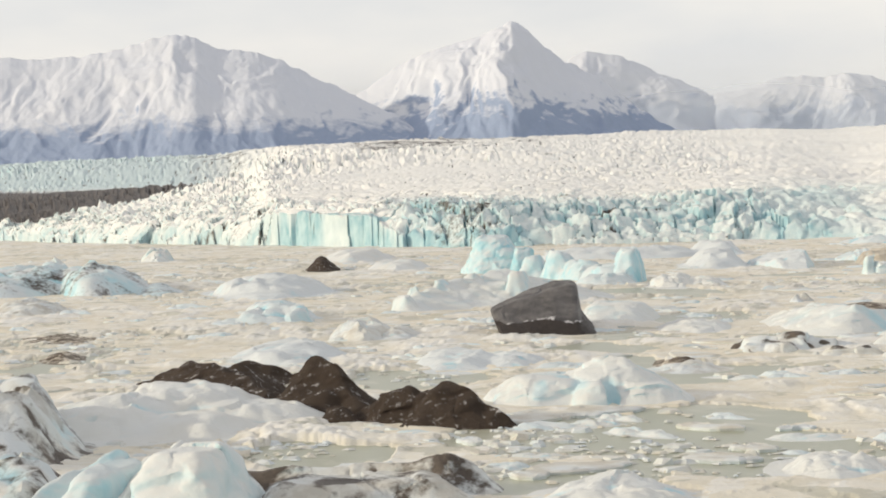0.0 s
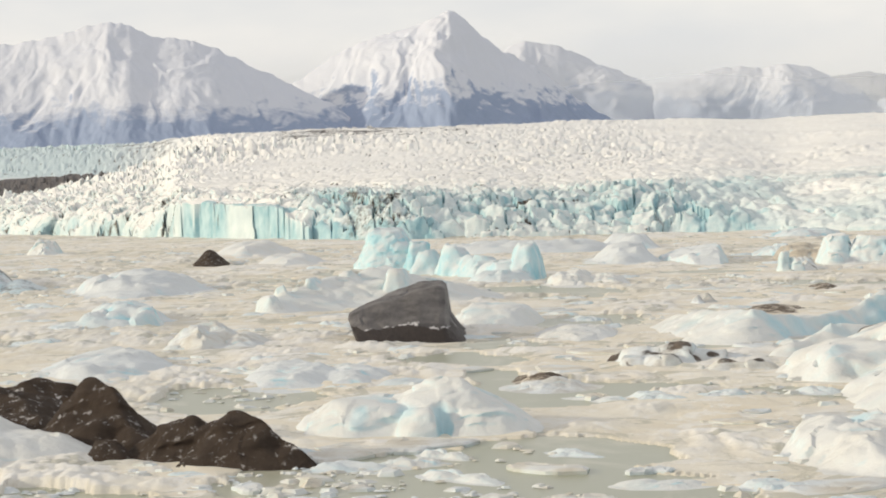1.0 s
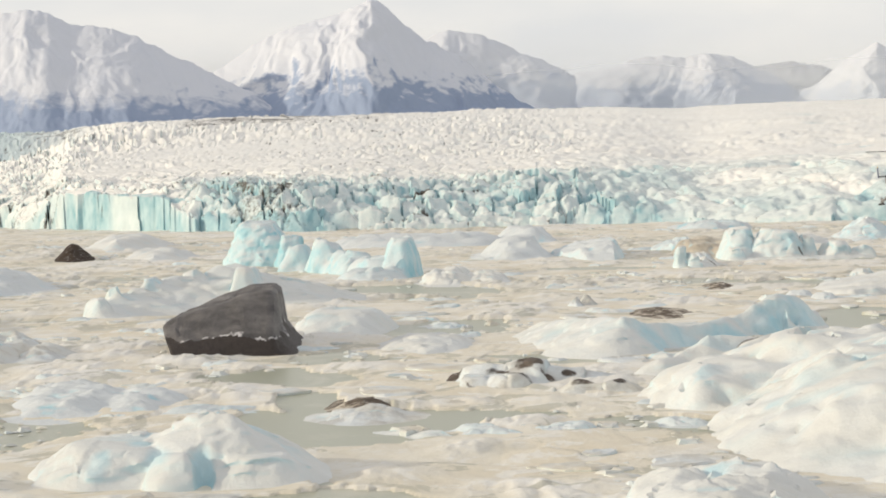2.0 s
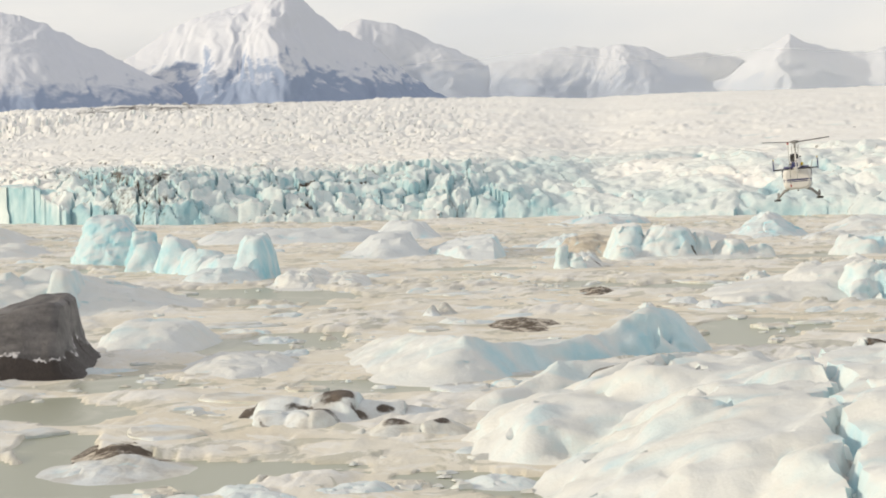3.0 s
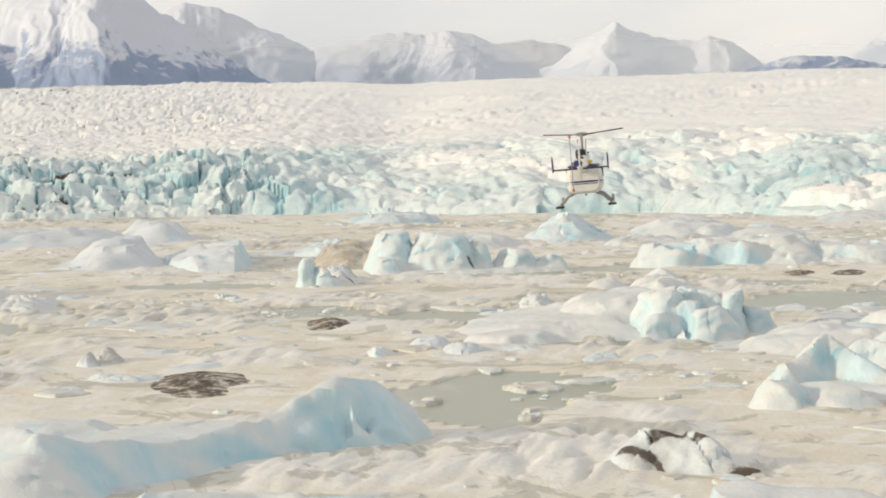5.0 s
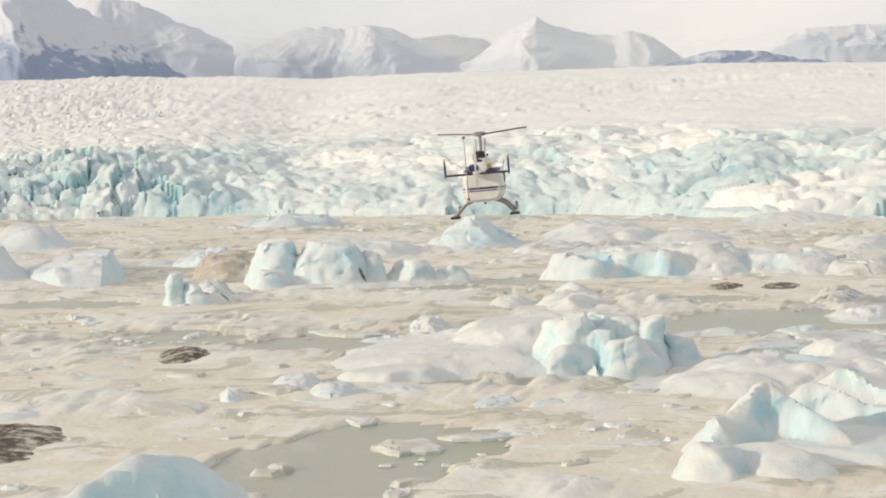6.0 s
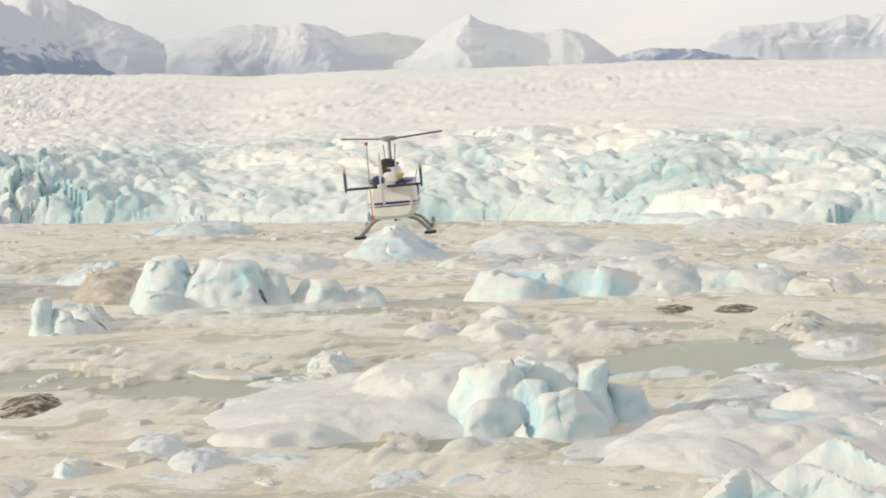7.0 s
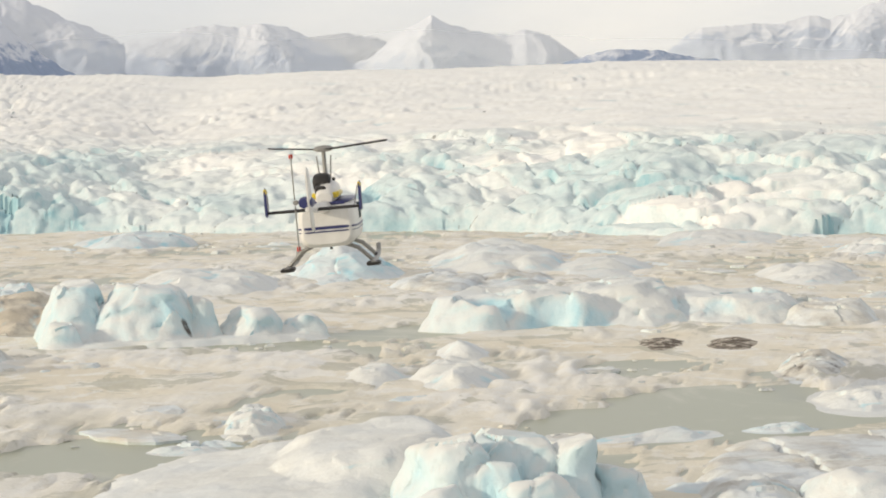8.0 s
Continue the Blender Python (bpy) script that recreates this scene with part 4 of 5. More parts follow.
sculpted("blue_iceberg", "jumbled cluster of angular blue ice blocks", MAT["blue"], (6, 248, 30, 298),
         [("block", 14.8, 276.0, 2.4, 4.0, 3.6, 15, -0.22, 0.0, 3.0, 1.8),
          ("block", 18.6, 288.0, 4.0, 6.0, 4.1, 0, 0.05, 0.0, 4.0, 2.0),
          ("block", 22.6, 262.0, 1.9, 5.0, 4.0, -10, 0.10, 0.0, 3.4, 2.2),
          ("block", 20.4, 263.0, 3.6, 5.0, 2.0, 10, 0.2, 0.0, 3.0, 1.2),
          ("block", 11.6, 281.0, 2.0, 4.0, 2.8, -12, 0.1, 0.0, 2.8, 1.6),
          ("block", 17.2, 271.0, 2.6, 5.0, 2.5, 20, -0.2, 0.0, 3.0, 1.4),
          ("block", 19.4, 256.5, 4.0, 4.5, 1.1, 0, 0.1, 0.0, 2.6, 0.8)], 3, warp=0.7, facet=0.22, swell=0.16, fine=0.08, blue=0.16, n=190)
sculpted("snow_ramp_iceberg", "snow-covered iceberg ramp with rough blue lumps along its crest", MAT["white"], (-14, 190, 24, 242),
         [("crest", [(-4.6, 211.5, 1.0), (-2.0, 217.0, 1.8), (2.0, 224.0, 2.6), (6.0, 228.0, 3.3), (9.0, 228.0, 2.6)], 0.26, 1.0),
          ("block", -4.4, 211.0, 1.0, 2.2, 1.5, 20, 0.1, 0.0, 2.8, 1.4),
          ("block", -2.7, 215.5, 0.9, 2.0, 2.2, -20, 0.1, 0.0, 2.8, 1.6),
          ("block", -0.6, 220.0, 1.1, 2.2, 2.6, 10, 0.0, 0.0, 2.8, 1.5),
          ("block", 2.4, 225.0, 1.4, 2.5, 3.0, 0, 0.1, 0.0, 2.8, 1.4),
          ("block", 7.8, 222.0, 1.7, 4.0, 3.2, -8, -0.1, 0.0, 3.0, 1.5)], 4, warp=0.7, facet=0.15, swell=0.14, fine=0.06, blue=0.05, n=190)
# its notch is a dark mark in the colour; nothing is cut
sculpted("humped_iceberg", "humped white iceberg with brown stains and a notch painted dark", MAT["white"], (55, 270, 81, 290),
         [("block", 62.0, 281.2, 2.5, 4.5, 3.6, 0, 0.10, 0.0, 2.6, 1.25),
          ("block", 66.2, 279.8, 3.5, 4.5, 3.35, -10, -0.10, 0.0, 2.8, 1.2),
          ("block", 69.2, 279.2, 1.5, 3.0, 2.4, 10, -0.2, 0.0, 2.6, 1.2),
          ("block", 61.0, 277.6, 1.5, 2.4, 1.6, 0, 0.0, 0.0, 2.6, 1.3),
          ("block", 72.6, 278.4, 2.1, 3.0, 1.9, 12, -0.1, 0.0, 2.8, 1.1),
          ("block", 75.6, 278.2, 1.7, 2.4, 1.35, -10, 0.1, 0.0, 2.8, 1.1),
          ("block", 68.5, 276.6, 8.5, 2.0, 0.35, 0, 0.0, 0.0, 3.0, 0.8)], 33, warp=0.6, facet=0.16, swell=0.16, fine=0.06, blue=0.03, stains=[(68.1, 276.6, 0.5, 0.5)])
sculpted("zebra_iceberg", "low ice heap banded with dark gravel", MAT["dirty"], (18, 142, 33, 155),
         [("crest", [(20.6, 151.5, 0.4), (22.6, 150.4, 1.1), (24.3, 150.0, 1.3), (26.6, 150.3, 0.9), (30.5, 150.8, 0.25)], 0.75, 0.6),
          ("block", 23.0, 148.6, 1.3, 1.3, 0.7, 10, -0.1, 0.0, 3.0, 1.0),
          ("block", 21.6, 149.4, 1.0, 1.4, 0.5, -10, 0.1, 0.0, 2.8, 1.0)], 28, warp=0.45, facet=0.16, swell=0.10, fine=0.12, bands=2.2,
         stains=[(24.2, 149.7, 1.0, 0.5), (25.3, 149.1, 0.5, 0.4), (20.6, 151.2, 0.7, 0.5), (26.4, 149.8, 0.5, 0.3)])
sculpted("zebra_iceberg", "small dirty ice heap topped with gravel", MAT["dirty"], (23, 140, 32, 149),
         [("crest", [(25.3, 145.2, 0.3), (26.6, 145.0, 0.75), (27.6, 144.6, 0.5), (28.7, 144.9, 0.6), (29.4, 144.8, 0.1)], 0.6, 0.5)], 79, warp=0.4, facet=0.12, swell=0.08, fine=0.10,
         stains=[(26.8, 144.8, 0.8, 0.3), (28.5, 144.7, 0.5, 0.3)])
sculpted("gritty_iceberg", "rugged ice heap with a black gravelly top", MAT["dirty"], (49, 160, 59, 171),
         [("crest", [(52.0, 167.6, 0.4), (53.0, 167.2, 1.45), (54.0, 166.2, 1.25), (55.6, 164.4, 0.4), (56.6, 163.6, 0.1)], 0.9, 0.9),
          ("block", 52.4, 166.4, 0.8, 0.9, 0.6, 0, 0.0, 0.0, 2.6, 1.2)], 42, warp=0.5, facet=0.2, swell=0.12, fine=0.14, dirt=0.18, bands=2.0,
         stains=[(53.2, 166.7, 0.6, 0.5), (52.4, 166.1, 0.35, 0.4), (54.4, 165.8, 0.5, 0.4), (55.8, 163.9, 0.5, 0.3)])
sculpted("pillar_iceberg", "upright pillar of blue-white ice with a yellowish foot", MAT["white"], (48, 259, 60, 271),
         [("block", 52.3, 264.4, 0.85, 1.5, 2.35, 0, -0.05, 0.0, 2.8, 2.6),
          ("block", 53.5, 264.2, 0.9, 1.5, 1.45, 10, -0.3, 0.0, 2.8, 1.8),
          ("crest", [(53.5, 265.0, 1.3), (55.0, 265.5, 0.8), (57.5, 266.0, 0.2)], 0.6, 0.6)], 31, warp=0.35, facet=0.10, swell=0.08, fine=0.06, bands=1.4)
sculpted("cracked_floe", "flat dusty floe of old ice broken by dark cracks", MAT["dirty"], (74, 203, 97, 231),
         [("block", 85.0, 217.0, 7.5, 9.5, 0.45, -25, 0.1, 0.0, 3.4, 0.6)], 75, warp=0.9, facet=0.05, swell=0.08, fine=0.06,
         cuts=[(78, 214, 93, 212, 0.25, 0.35), (80, 220, 95, 219, 0.25, 0.35), (86, 207, 88, 228, 0.25, 0.35), (82, 210, 83, 226, 0.2, 0.3)], stains=[(79.0, 213.8, 1.2, 0.5), (88.0, 213.0, 0.9, 0.5), (92.0, 219.0, 0.8, 1.6)])
sculpted("slab_iceberg", "long tilted slab of snowy ice", MAT["white"], (52, 208, 74, 236),
         [("block", 63.0, 221.0, 6.6, 8.5, 1.15, -14, 0.75, 0.1, 3.0, 0.55),
          ("block", 58.5, 214.2, 3.0, 2.2, 0.55, 10, 0.3, 0.0, 2.5, 0.9),
          ("block", 66.6, 221.0, 4.6, 7.0, 2.15, -12, 0.22, 0.0, 2.8, 0.75)], 36, warp=0.6, facet=0.05, swell=0.10, fine=0.05)
sculpted("broken_iceberg", "broken blue-white blocks heaped at a slab's end", MAT["white"], (63, 206, 77, 221),
         [("block", 67.2, 214.4, 1.9, 2.6, 2.75, 12, 0.05, -0.10, 3.0, 1.25),
          ("block", 69.9, 215.2, 2.3, 2.4, 2.85, -10, -0.05, -0.06, 3.0, 1.4),
          ("block", 69.3, 211.9, 2.0, 1.9, 1.75, 8, 0.10, -0.18, 2.8, 1.3),
          ("block", 71.4, 213.8, 0.9, 1.6, 2.65, -14, 0.10, 0.0, 3.4, 1.9),
          ("block", 72.8, 214.4, 1.2, 1.6, 1.65, 20, -0.25, 0.0, 3.0, 1.4),
          ("block", 66.5, 212.4, 1.0, 1.5, 1.55, -20, 0.15, 0.0, 2.6, 1.3),
          ("block", 68.2, 213.0, 1.0, 1.2, 2.25, 30, 0.0, -0.1, 2.6, 1.3)], 37, warp=0.45, facet=0.20, swell=0.12, fine=0.07, blue=0.02, spots=[(68.0, 211.6, 0.25, 1.0)])
sculpted("crevassed_iceberg", "furrowed iceberg of snow and blue ice in steep fins", MAT["white"], (58, 174, 86, 202),
         [("crest", [(63.4, 183.4, 0.4), (65.4, 186.0, 1.35), (67.3, 187.2, 2.5), (68.3, 186.0, 1.6), (69.6, 183.4, 0.3)], 2.0, 0.75),
          ("crest", [(68.4, 190.8, 0.8), (70.6, 190.6, 2.0), (72.4, 188.4, 1.3), (73.9, 185.4, 0.3)], 1.9, 0.8),
          ("crest", [(71.8, 196.4, 0.6), (74.2, 195.8, 1.9), (75.4, 194.2, 1.1), (76.4, 192.0, 0.2)], 1.9, 0.9),
          ("crest", [(75.2, 191.0, 0.9), (77.2, 188.0, 2.3), (77.8, 184.4, 2.6), (76.8, 180.0, 1.0)], 1.1, 1.0),
          ("block", 63.2, 181.9, 1.3, 2.0, 1.1, -20, -0.1, -0.1, 3.0, 1.6),
          ("block", 65.4, 182.2, 2.0, 2.8, 0.85, 20, 0.1, 0.0, 2.6, 0.8),
          ("block", 77.2, 182.0, 4.0, 5.5, 2.3, -20, 0.1, 0.0, 2.4, 0.7),
          ("block", 72.0, 188.5, 6.0, 7.0, 0.5, 0, 0.0, 0.0, 3.0, 0.5)], 40, warp=0.35, facet=0.08, swell=0.07, fine=0.06, blue=0.03,
         # the washes on the fins paint shade on their front-right faces
         spots=[(63.9, 180.7, 0.25, 0.6)], washes=[(68.4, 185.4, 0.9, 1.0), (72.8, 187.4, 0.7, 0.9), (75.6, 194.0, 0.6, 0.8), (64.0, 180.6, 0.4, 0.7)])
sculpted("cave_iceberg", "low white iceberg with a blue hollow in its side", MAT["white"], (0, 112, 17, 129),
         [("block", 6.0, 120.6, 3.9, 4.4, 1.35, 4, -0.08, 0.0, 2.6, 0.9),
          ("crest", [(7.0, 121.0, 1.5), (8.9, 119.6, 2.5), (10.0, 119.4, 2.35), (12.0, 119.6, 1.1), (14.0, 119.5, 0.1)], 0.62, 0.6),
          ("block", 8.0, 117.4, 1.5, 2.0, 1.2, -10, 0.1, -0.1, 2.6, 1.2),
          ("block", 10.6, 117.6, 2.4, 2.2, 1.1, 6, 0.0, -0.15, 2.4, 0.9)], 6, warp=0.4, facet=0.07, swell=0.10, fine=0.05, blue=0.03, spots=[(8.95, 116.6, 0.40, 1.0)], washes=[(5.2, 117.4, 0.4, 0.9), (7.2, 117.6, 0.5, 1.2), (6.4, 119.5, 0.8, 0.8)])
sculpted("moraine_cone", "steep dark brown gravel-covered cone of ice", MAT["moraine"], (-13, 106, 0, 124),
         [("crest", [(-9.6, 118.5, 0.5), (-8.2, 117.8, 2.0), (-7.1, 117.0, 3.0), (-6.2, 116.2, 2.75), (-4.8, 113.8, 1.2), (-3.6, 112.2, 0.4)], 0.85, 0.9),
          ("block", -5.6, 111.2, 1.2, 1.4, 0.75, 0, 0.0, 0.0, 2.2, 0.9)], 7, warp=0.5, facet=0.10, swell=0.12, fine=0.10)
sculpted("moraine_cone", "twin dark brown gravel-covered mounds", MAT["moraine"], (-7, 101, 7, 117),
         [("crest", [(-4.4, 112.3, 0.5), (-2.9, 111.6, 1.5), (-1.9, 111.0, 1.85), (-0.9, 110.3, 1.4)], 0.7, 0.8),
          ("crest", [(-1.0, 110.2, 1.7), (0.0, 109.6, 2.15), (0.9, 109.0, 2.0), (2.2, 107.8, 1.0), (3.5, 106.8, 0.1)], 0.75, 0.8)], 8, warp=0.5, facet=0.10, swell=0.12, fine=0.10)
sculpted("moraine_hummock", "gravel-covered crest with snow patches", MAT["moraine"], (-26, 114, -4, 146),
         [("crest", [(-18.0, 136.0, 0.6), (-15.6, 133.5, 1.5), (-13.5, 129.5, 1.8), (-11.8, 125.5, 1.4), (-10.6, 122.0, 0.7)], 0.42, 0.5),
          ("crest", [(-14.5, 139.0, 0.8), (-12.5, 137.0, 1.5), (-10.5, 136.0, 1.0)], 0.4, 0.5)], 10, warp=1.0, facet=0.10, swell=0.16, fine=0.10)
sculpted("ice_block", "leaning pointed slab of pale blue ice", MAT["blue"], (-19, 74, -9, 90),
         [("crest", [(-16.2, 79.5, 0.8), (-14.2, 81.5, 1.7), (-12.9, 82.6, 2.35), (-12.2, 83.2, 1.9)], 1.1, 0.9),
          ("block", -12.9, 81.0, 1.2, 3.2, 1.9, -25, -0.1, 0.05, 3.4, 1.6)], 14, warp=0.25, facet=0.07, swell=0.06, fine=0.04, blue=0.12)
sculpted("ice_block", "large square-shouldered block of white ice", MAT["white"], (-14, 73, -4, 89),
         [("block", -9.7, 81.0, 2.25, 3.6, 2.45, -14, 0.06, 0.06, 4.5, 2.0),
          ("crest", [(-12.6, 78.5, 0.8), (-11.0, 81.5, 2.2), (-10.2, 83.5, 2.5)], 1.2, 1.0)], 15, warp=0.25, facet=0.08, swell=0.06, fine=0.04, stains=[(-7.9, 83.2, 0.5, 0.8)])
sculpted("gritty_iceberg", "long grey iceberg covered with dark grit", MAT["dirty"], (-10, 76, 5, 93),
         [("crest", [(-8.5, 85.5, 0.7), (-5.5, 85.6, 1.0), (-2.0, 85.2, 1.2), (0.2, 84.8, 1.55), (1.1, 84.2, 0.4)], 0.9, 0.7),
          ("block", -3.5, 83.0, 4.6, 2.6, 0.9, 0, 0.1, 0.0, 3.0, 0.9)], 16, warp=0.4, facet=0.14, swell=0.12, fine=0.10, dirt=0.46)
sculpted("round_blue_iceberg", "tall rounded block of pale blue ice", MAT["blue"], (0, 288, 16, 310),
         [("block", 6.9, 298.5, 4.2, 6.5, 5.3, 0, -0.04, 0.0, 3.4, 2.4),
          ("block", 11.0, 293.5, 2.2, 3.5, 3.6, 10, -0.10, 0.0, 2.8, 2.0)], 2, warp=0.6, facet=0.14, swell=0.15, fine=0.05, blue=0.22)
sculpted("white_block_iceberg", "smooth white ice block on a low undercut base", MAT["white"], (7, 180, 24, 216),
         [("block", 13.8, 207.0, 3.8, 5.5, 3.15, -12, -0.06, 0.05, 3.2, 1.6),
          ("block", 17.5, 206.0, 1.8, 4.0, 2.0, 10, 0.0, 0.0, 2.6, 1.4),
          ("block", 15.4, 191.5, 3.6, 7.5, 1.35, -12, -0.1, 0.0, 2.6, 0.8)], 5, warp=0.5, facet=0.10, swell=0.10, fine=0.04, blue=0.04)
sculpted("green_edged_iceberg", "long snow-topped iceberg with a green-blue edge", MAT["white"], (80, 266, 116, 296),
         [("block", 88.4, 281.0, 3.4, 6.5, 1.95, -38, -0.05, 0.0, 4.0, 2.2),
          ("block", 92.5, 280.0, 4.5, 5.5, 2.05, -20, 0.0, 0.0, 3.6, 1.6),
          ("block", 97.5, 281.0, 5.0, 7.5, 2.3, -20, 0.05, 0.0, 2.8, 0.9),
          ("block", 104.0, 279.0, 5.5, 6.5, 1.7, -22, -0.15, 0.0, 2.6, 0.8)], 43, warp=0.7, facet=0.16, swell=0.16, fine=0.07, blue=0.06, spots=[(87.4, 277.0, 1.3, 1.2), (90.6, 275.2, 1.8, 1.0), (93.6, 274.2, 1.0, 0.9)])
sculpted("green_edged_iceberg", "low dusty iceberg with worn edges", MAT["dirty"], (102, 264, 118, 284),
         [("block", 109.0, 274.0, 3.2, 5.5, 1.2, -24, 0.05, 0.0, 3.0, 1.0)], 44, warp=0.5, facet=0.12, swell=0.12, fine=0.06, dirt=0.12)
dark = iceberg("dark_iceberg", "dark grey sediment-stained iceberg with a flat top", MAT["dark"], (7.91, 177.93), -2.5,
        [("prow", 0.00, 0.00, 4.56, 7.54, 3.93, 0)], seed=1, rough=0.22)
# its prow overhangs the water
for v in dark.data.vertices:
    v.co.x += 1.5 * max(0.0, -v.co.x / 4.5) * min(max(1 - v.co.z / 1.9, 0.0), 1.0)
iceberg("snow_hummock", "rounded snow-covered iceberg in low swells", MAT["white"], (-13.68, 112.50), 0.0,
        [("dome", -0.82, 4.50, 4.80, 6.50, 1.90, 0),
         ("dome", 3.48, 1.00, 4.40, 4.50, 1.10, 0),
         ("dome", -3.82, -1.50, 4.20, 6.00, 1.70, 0),
         ("dome", 1.18, -4.00, 3.50, 4.00, 1.00, 0)], seed=9, rough=0.85, ridge=0.7)
iceberg("gravel_patch", "small dark gravel heap on the snow", MAT["moraine"], (-13.94, 115.50), 6.9,
        [("mound", 0.00, 0.00, 1.36, 3.99, 0.70, 0)], seed=11, rough=0.8)
iceberg("gravel_patch", "small dark gravel heap on the snow", MAT["moraine"], (-11.33, 119.47), 5.4,
        [("mound", 0.00, 0.00, 1.02, 3.00, 0.54, 0)], seed=12, rough=0.8)
iceberg("dirty_snow_iceberg", "grey-streaked rounded iceberg with dark grit", MAT["dirty"], (-19.55, 93.60), 11.8,
        [("dome", -0.21, 8.66, 3.59, 10.11, 3.40, 0),
         ("dome", 0.21, -8.66, 2.14, 6.13, 1.89, 0)], seed=13, dirt=0.36, bands=1.6, rough=0.7)
iceberg("blue_gritty_iceberg", "bluish iceberg with a dark gritty crest", MAT["blue"], (-46.76, 279.76), 9.5,
        [("block", -8.65, 7.66, 7.81, 22.31, 3.22, 0),
         ("block", 2.23, -2.35, 5.96, 17.20, 3.32, 0),
         ("dome", -3.87, 12.28, 3.08, 9.06, 3.99, 0),
         ("dome", 0.97, -4.89, 2.54, 7.50, 4.02, 0),
         ("mound", 9.32, -12.70, 3.17, 9.30, 1.27, 0)], seed=17, dirt=0.38, blue=0.35, rough=0.8)
iceberg("ice_mound", "low heap of pale blue ice", MAT["blue"], (-23.11, 257.28), 5.1,
        [("dome", 2.29, 2.49, 6.60, 18.91, 2.49, 0),
         ("block", -2.29, -2.49, 1.93, 5.73, 2.27, 0)], seed=18)
iceberg("blue_iceberg", "small jagged heap of bright blue ice", MAT["blue"], (-16.46, 200.19), 4.7,
        [("dome", 0.69, 3.99, 3.36, 9.78, 1.77, 0),
         ("block", 2.59, -1.25, 1.30, 3.86, 1.60, 0),
         ("mound", -3.28, -2.74, 2.96, 5.92, 0.51, 0)], seed=19, blue=0.2)
iceberg("low_blue_iceberg", "low rounded pale blue iceberg", MAT["blue"], (-11.87, 155.56), 4.4,
        [("dome", 0.61, 2.64, 3.86, 10.42, 1.16, 0),
         ("block", -0.61, -2.64, 1.79, 4.64, 1.00, 0)], seed=20)
iceberg("streaked_iceberg", "small snowy iceberg streaked with dark grit", MAT["dirty"], (-5.27, 175.74), 1.7,
        [("dome", -1.39, 1.24, 2.52, 7.37, 1.58, 0),
         ("mound", 1.39, -1.24, 2.48, 7.27, 0.91, 0)], seed=21, dirt=0.2)
iceberg("low_blue_iceberg", "low flat-topped pale blue iceberg", MAT["blue"], (2.65, 146.95), -1.0,
        [("dome", -1.79, 0.79, 2.96, 6.93, 0.85, 0),
         ("dome", 1.79, -0.79, 2.09, 5.10, 0.65, 0)], seed=22)
iceberg("dark_ice_tooth", "small dark pointed ice tooth", MAT["moraine"], (-18.52, 328.58), 3.2,
        [("cone", 0.00, 0.00, 3.00, 8.85, 2.35, 0)], seed=23, rough=0.5)
iceberg("low_snow_iceberg", "low snow-covered iceberg with gentle sides", MAT["white"], (-10.58, 349.61), 1.7,
        [("dome", -3.41, 23.92, 6.27, 18.24, 2.24, 0),
         ("dome", 3.41, -23.92, 4.22, 12.37, 1.59, 0)], seed=24)
iceberg("gravel_patch", "dark gravel lens on a snowy iceberg", MAT["moraine"], (35.20, 145.50), 0.0,
        [("mound", 0.00, 0.00, 1.90, 1.00, 1.75, 0)], seed=27)
iceberg("gravel_patch", "flat heap of dark gravel on thin ice", MAT["grit"], (15.51, 140.65), 2.9,
        [("mound", 0.00, 0.00, 1.82, 5.25, 0.58, 0)], seed=29)
iceberg("streaked_iceberg", "low dirty ice plate with gravel", MAT["dirty"], (15.41, 137.34), 3.1,
        [("mound", 0.00, 0.00, 2.96, 2.97, 0.61, 0)], seed=30, dirt=0.2)
iceberg("brown_iceberg", "small grey-stained wall of ice beside a pillar", MAT["dirty"], (55.95, 269.06), -4.9,
        [("dome", 0.00, 0.00, 1.34, 3.96, 1.46, 0)], seed=32, dirt=0.3)
iceberg("brown_iceberg", "dusty brown-stained hump of old ice", MAT["tan"], (60.41, 292.13), -5.8,
        [("dome", -1.05, 0.96, 2.87, 8.34, 2.33, 0),
         ("dome", 1.05, -0.96, 2.10, 6.15, 2.05, 0)], seed=34, dirt=0.05, rough=0.6)
iceberg("blue_iceberg", "small blue fin of bare ice", MAT["blue"], (59.42, 310.71), -5.5,
        [("rise", 0.00, 0.00, 2.54, 7.45, 1.70, 0)], seed=35, blue=0.2)
iceberg("ice_chunk", "rounded green-blue chunk of wet ice", MAT["blue"], (54.02, 211.62), -8.0,
        [("dome", -0.83, 2.03, 1.10, 2.49, 0.51, 0),
         ("dome", 0.83, -2.03, 1.05, 2.89, 0.61, 0)], seed=38)
iceberg("ice_chunk", "small white chunk of broken ice", MAT["white"], (49.93, 209.62), -5.6,
        [("dome", 0.00, 0.00, 0.69, 2.03, 0.51, 0)], seed=39)
iceberg("low_snow_iceberg", "low snowy iceberg with a small blue tooth", MAT["white"], (76.67, 207.83), 0.0,
        [("dome", 0.33, -1.33, 6.00, 6.50, 1.30, 0),
         ("dome", 4.33, 4.67, 2.20, 2.60, 1.20, 0),
         ("dome", -4.67, -3.33, 3.00, 4.00, 0.90, 0)], seed=41, rough=0.8)
iceberg("low_snow_iceberg", "flat dusty white iceberg with cracks", MAT["dirty"], (96.96, 314.17), -16.0,
        [("block", -2.79, -1.31, 3.36, 6.13, 1.09, 0),
         ("dome", 2.79, 1.31, 4.11, 9.25, 0.90, 0)], seed=45, dirt=0.05)
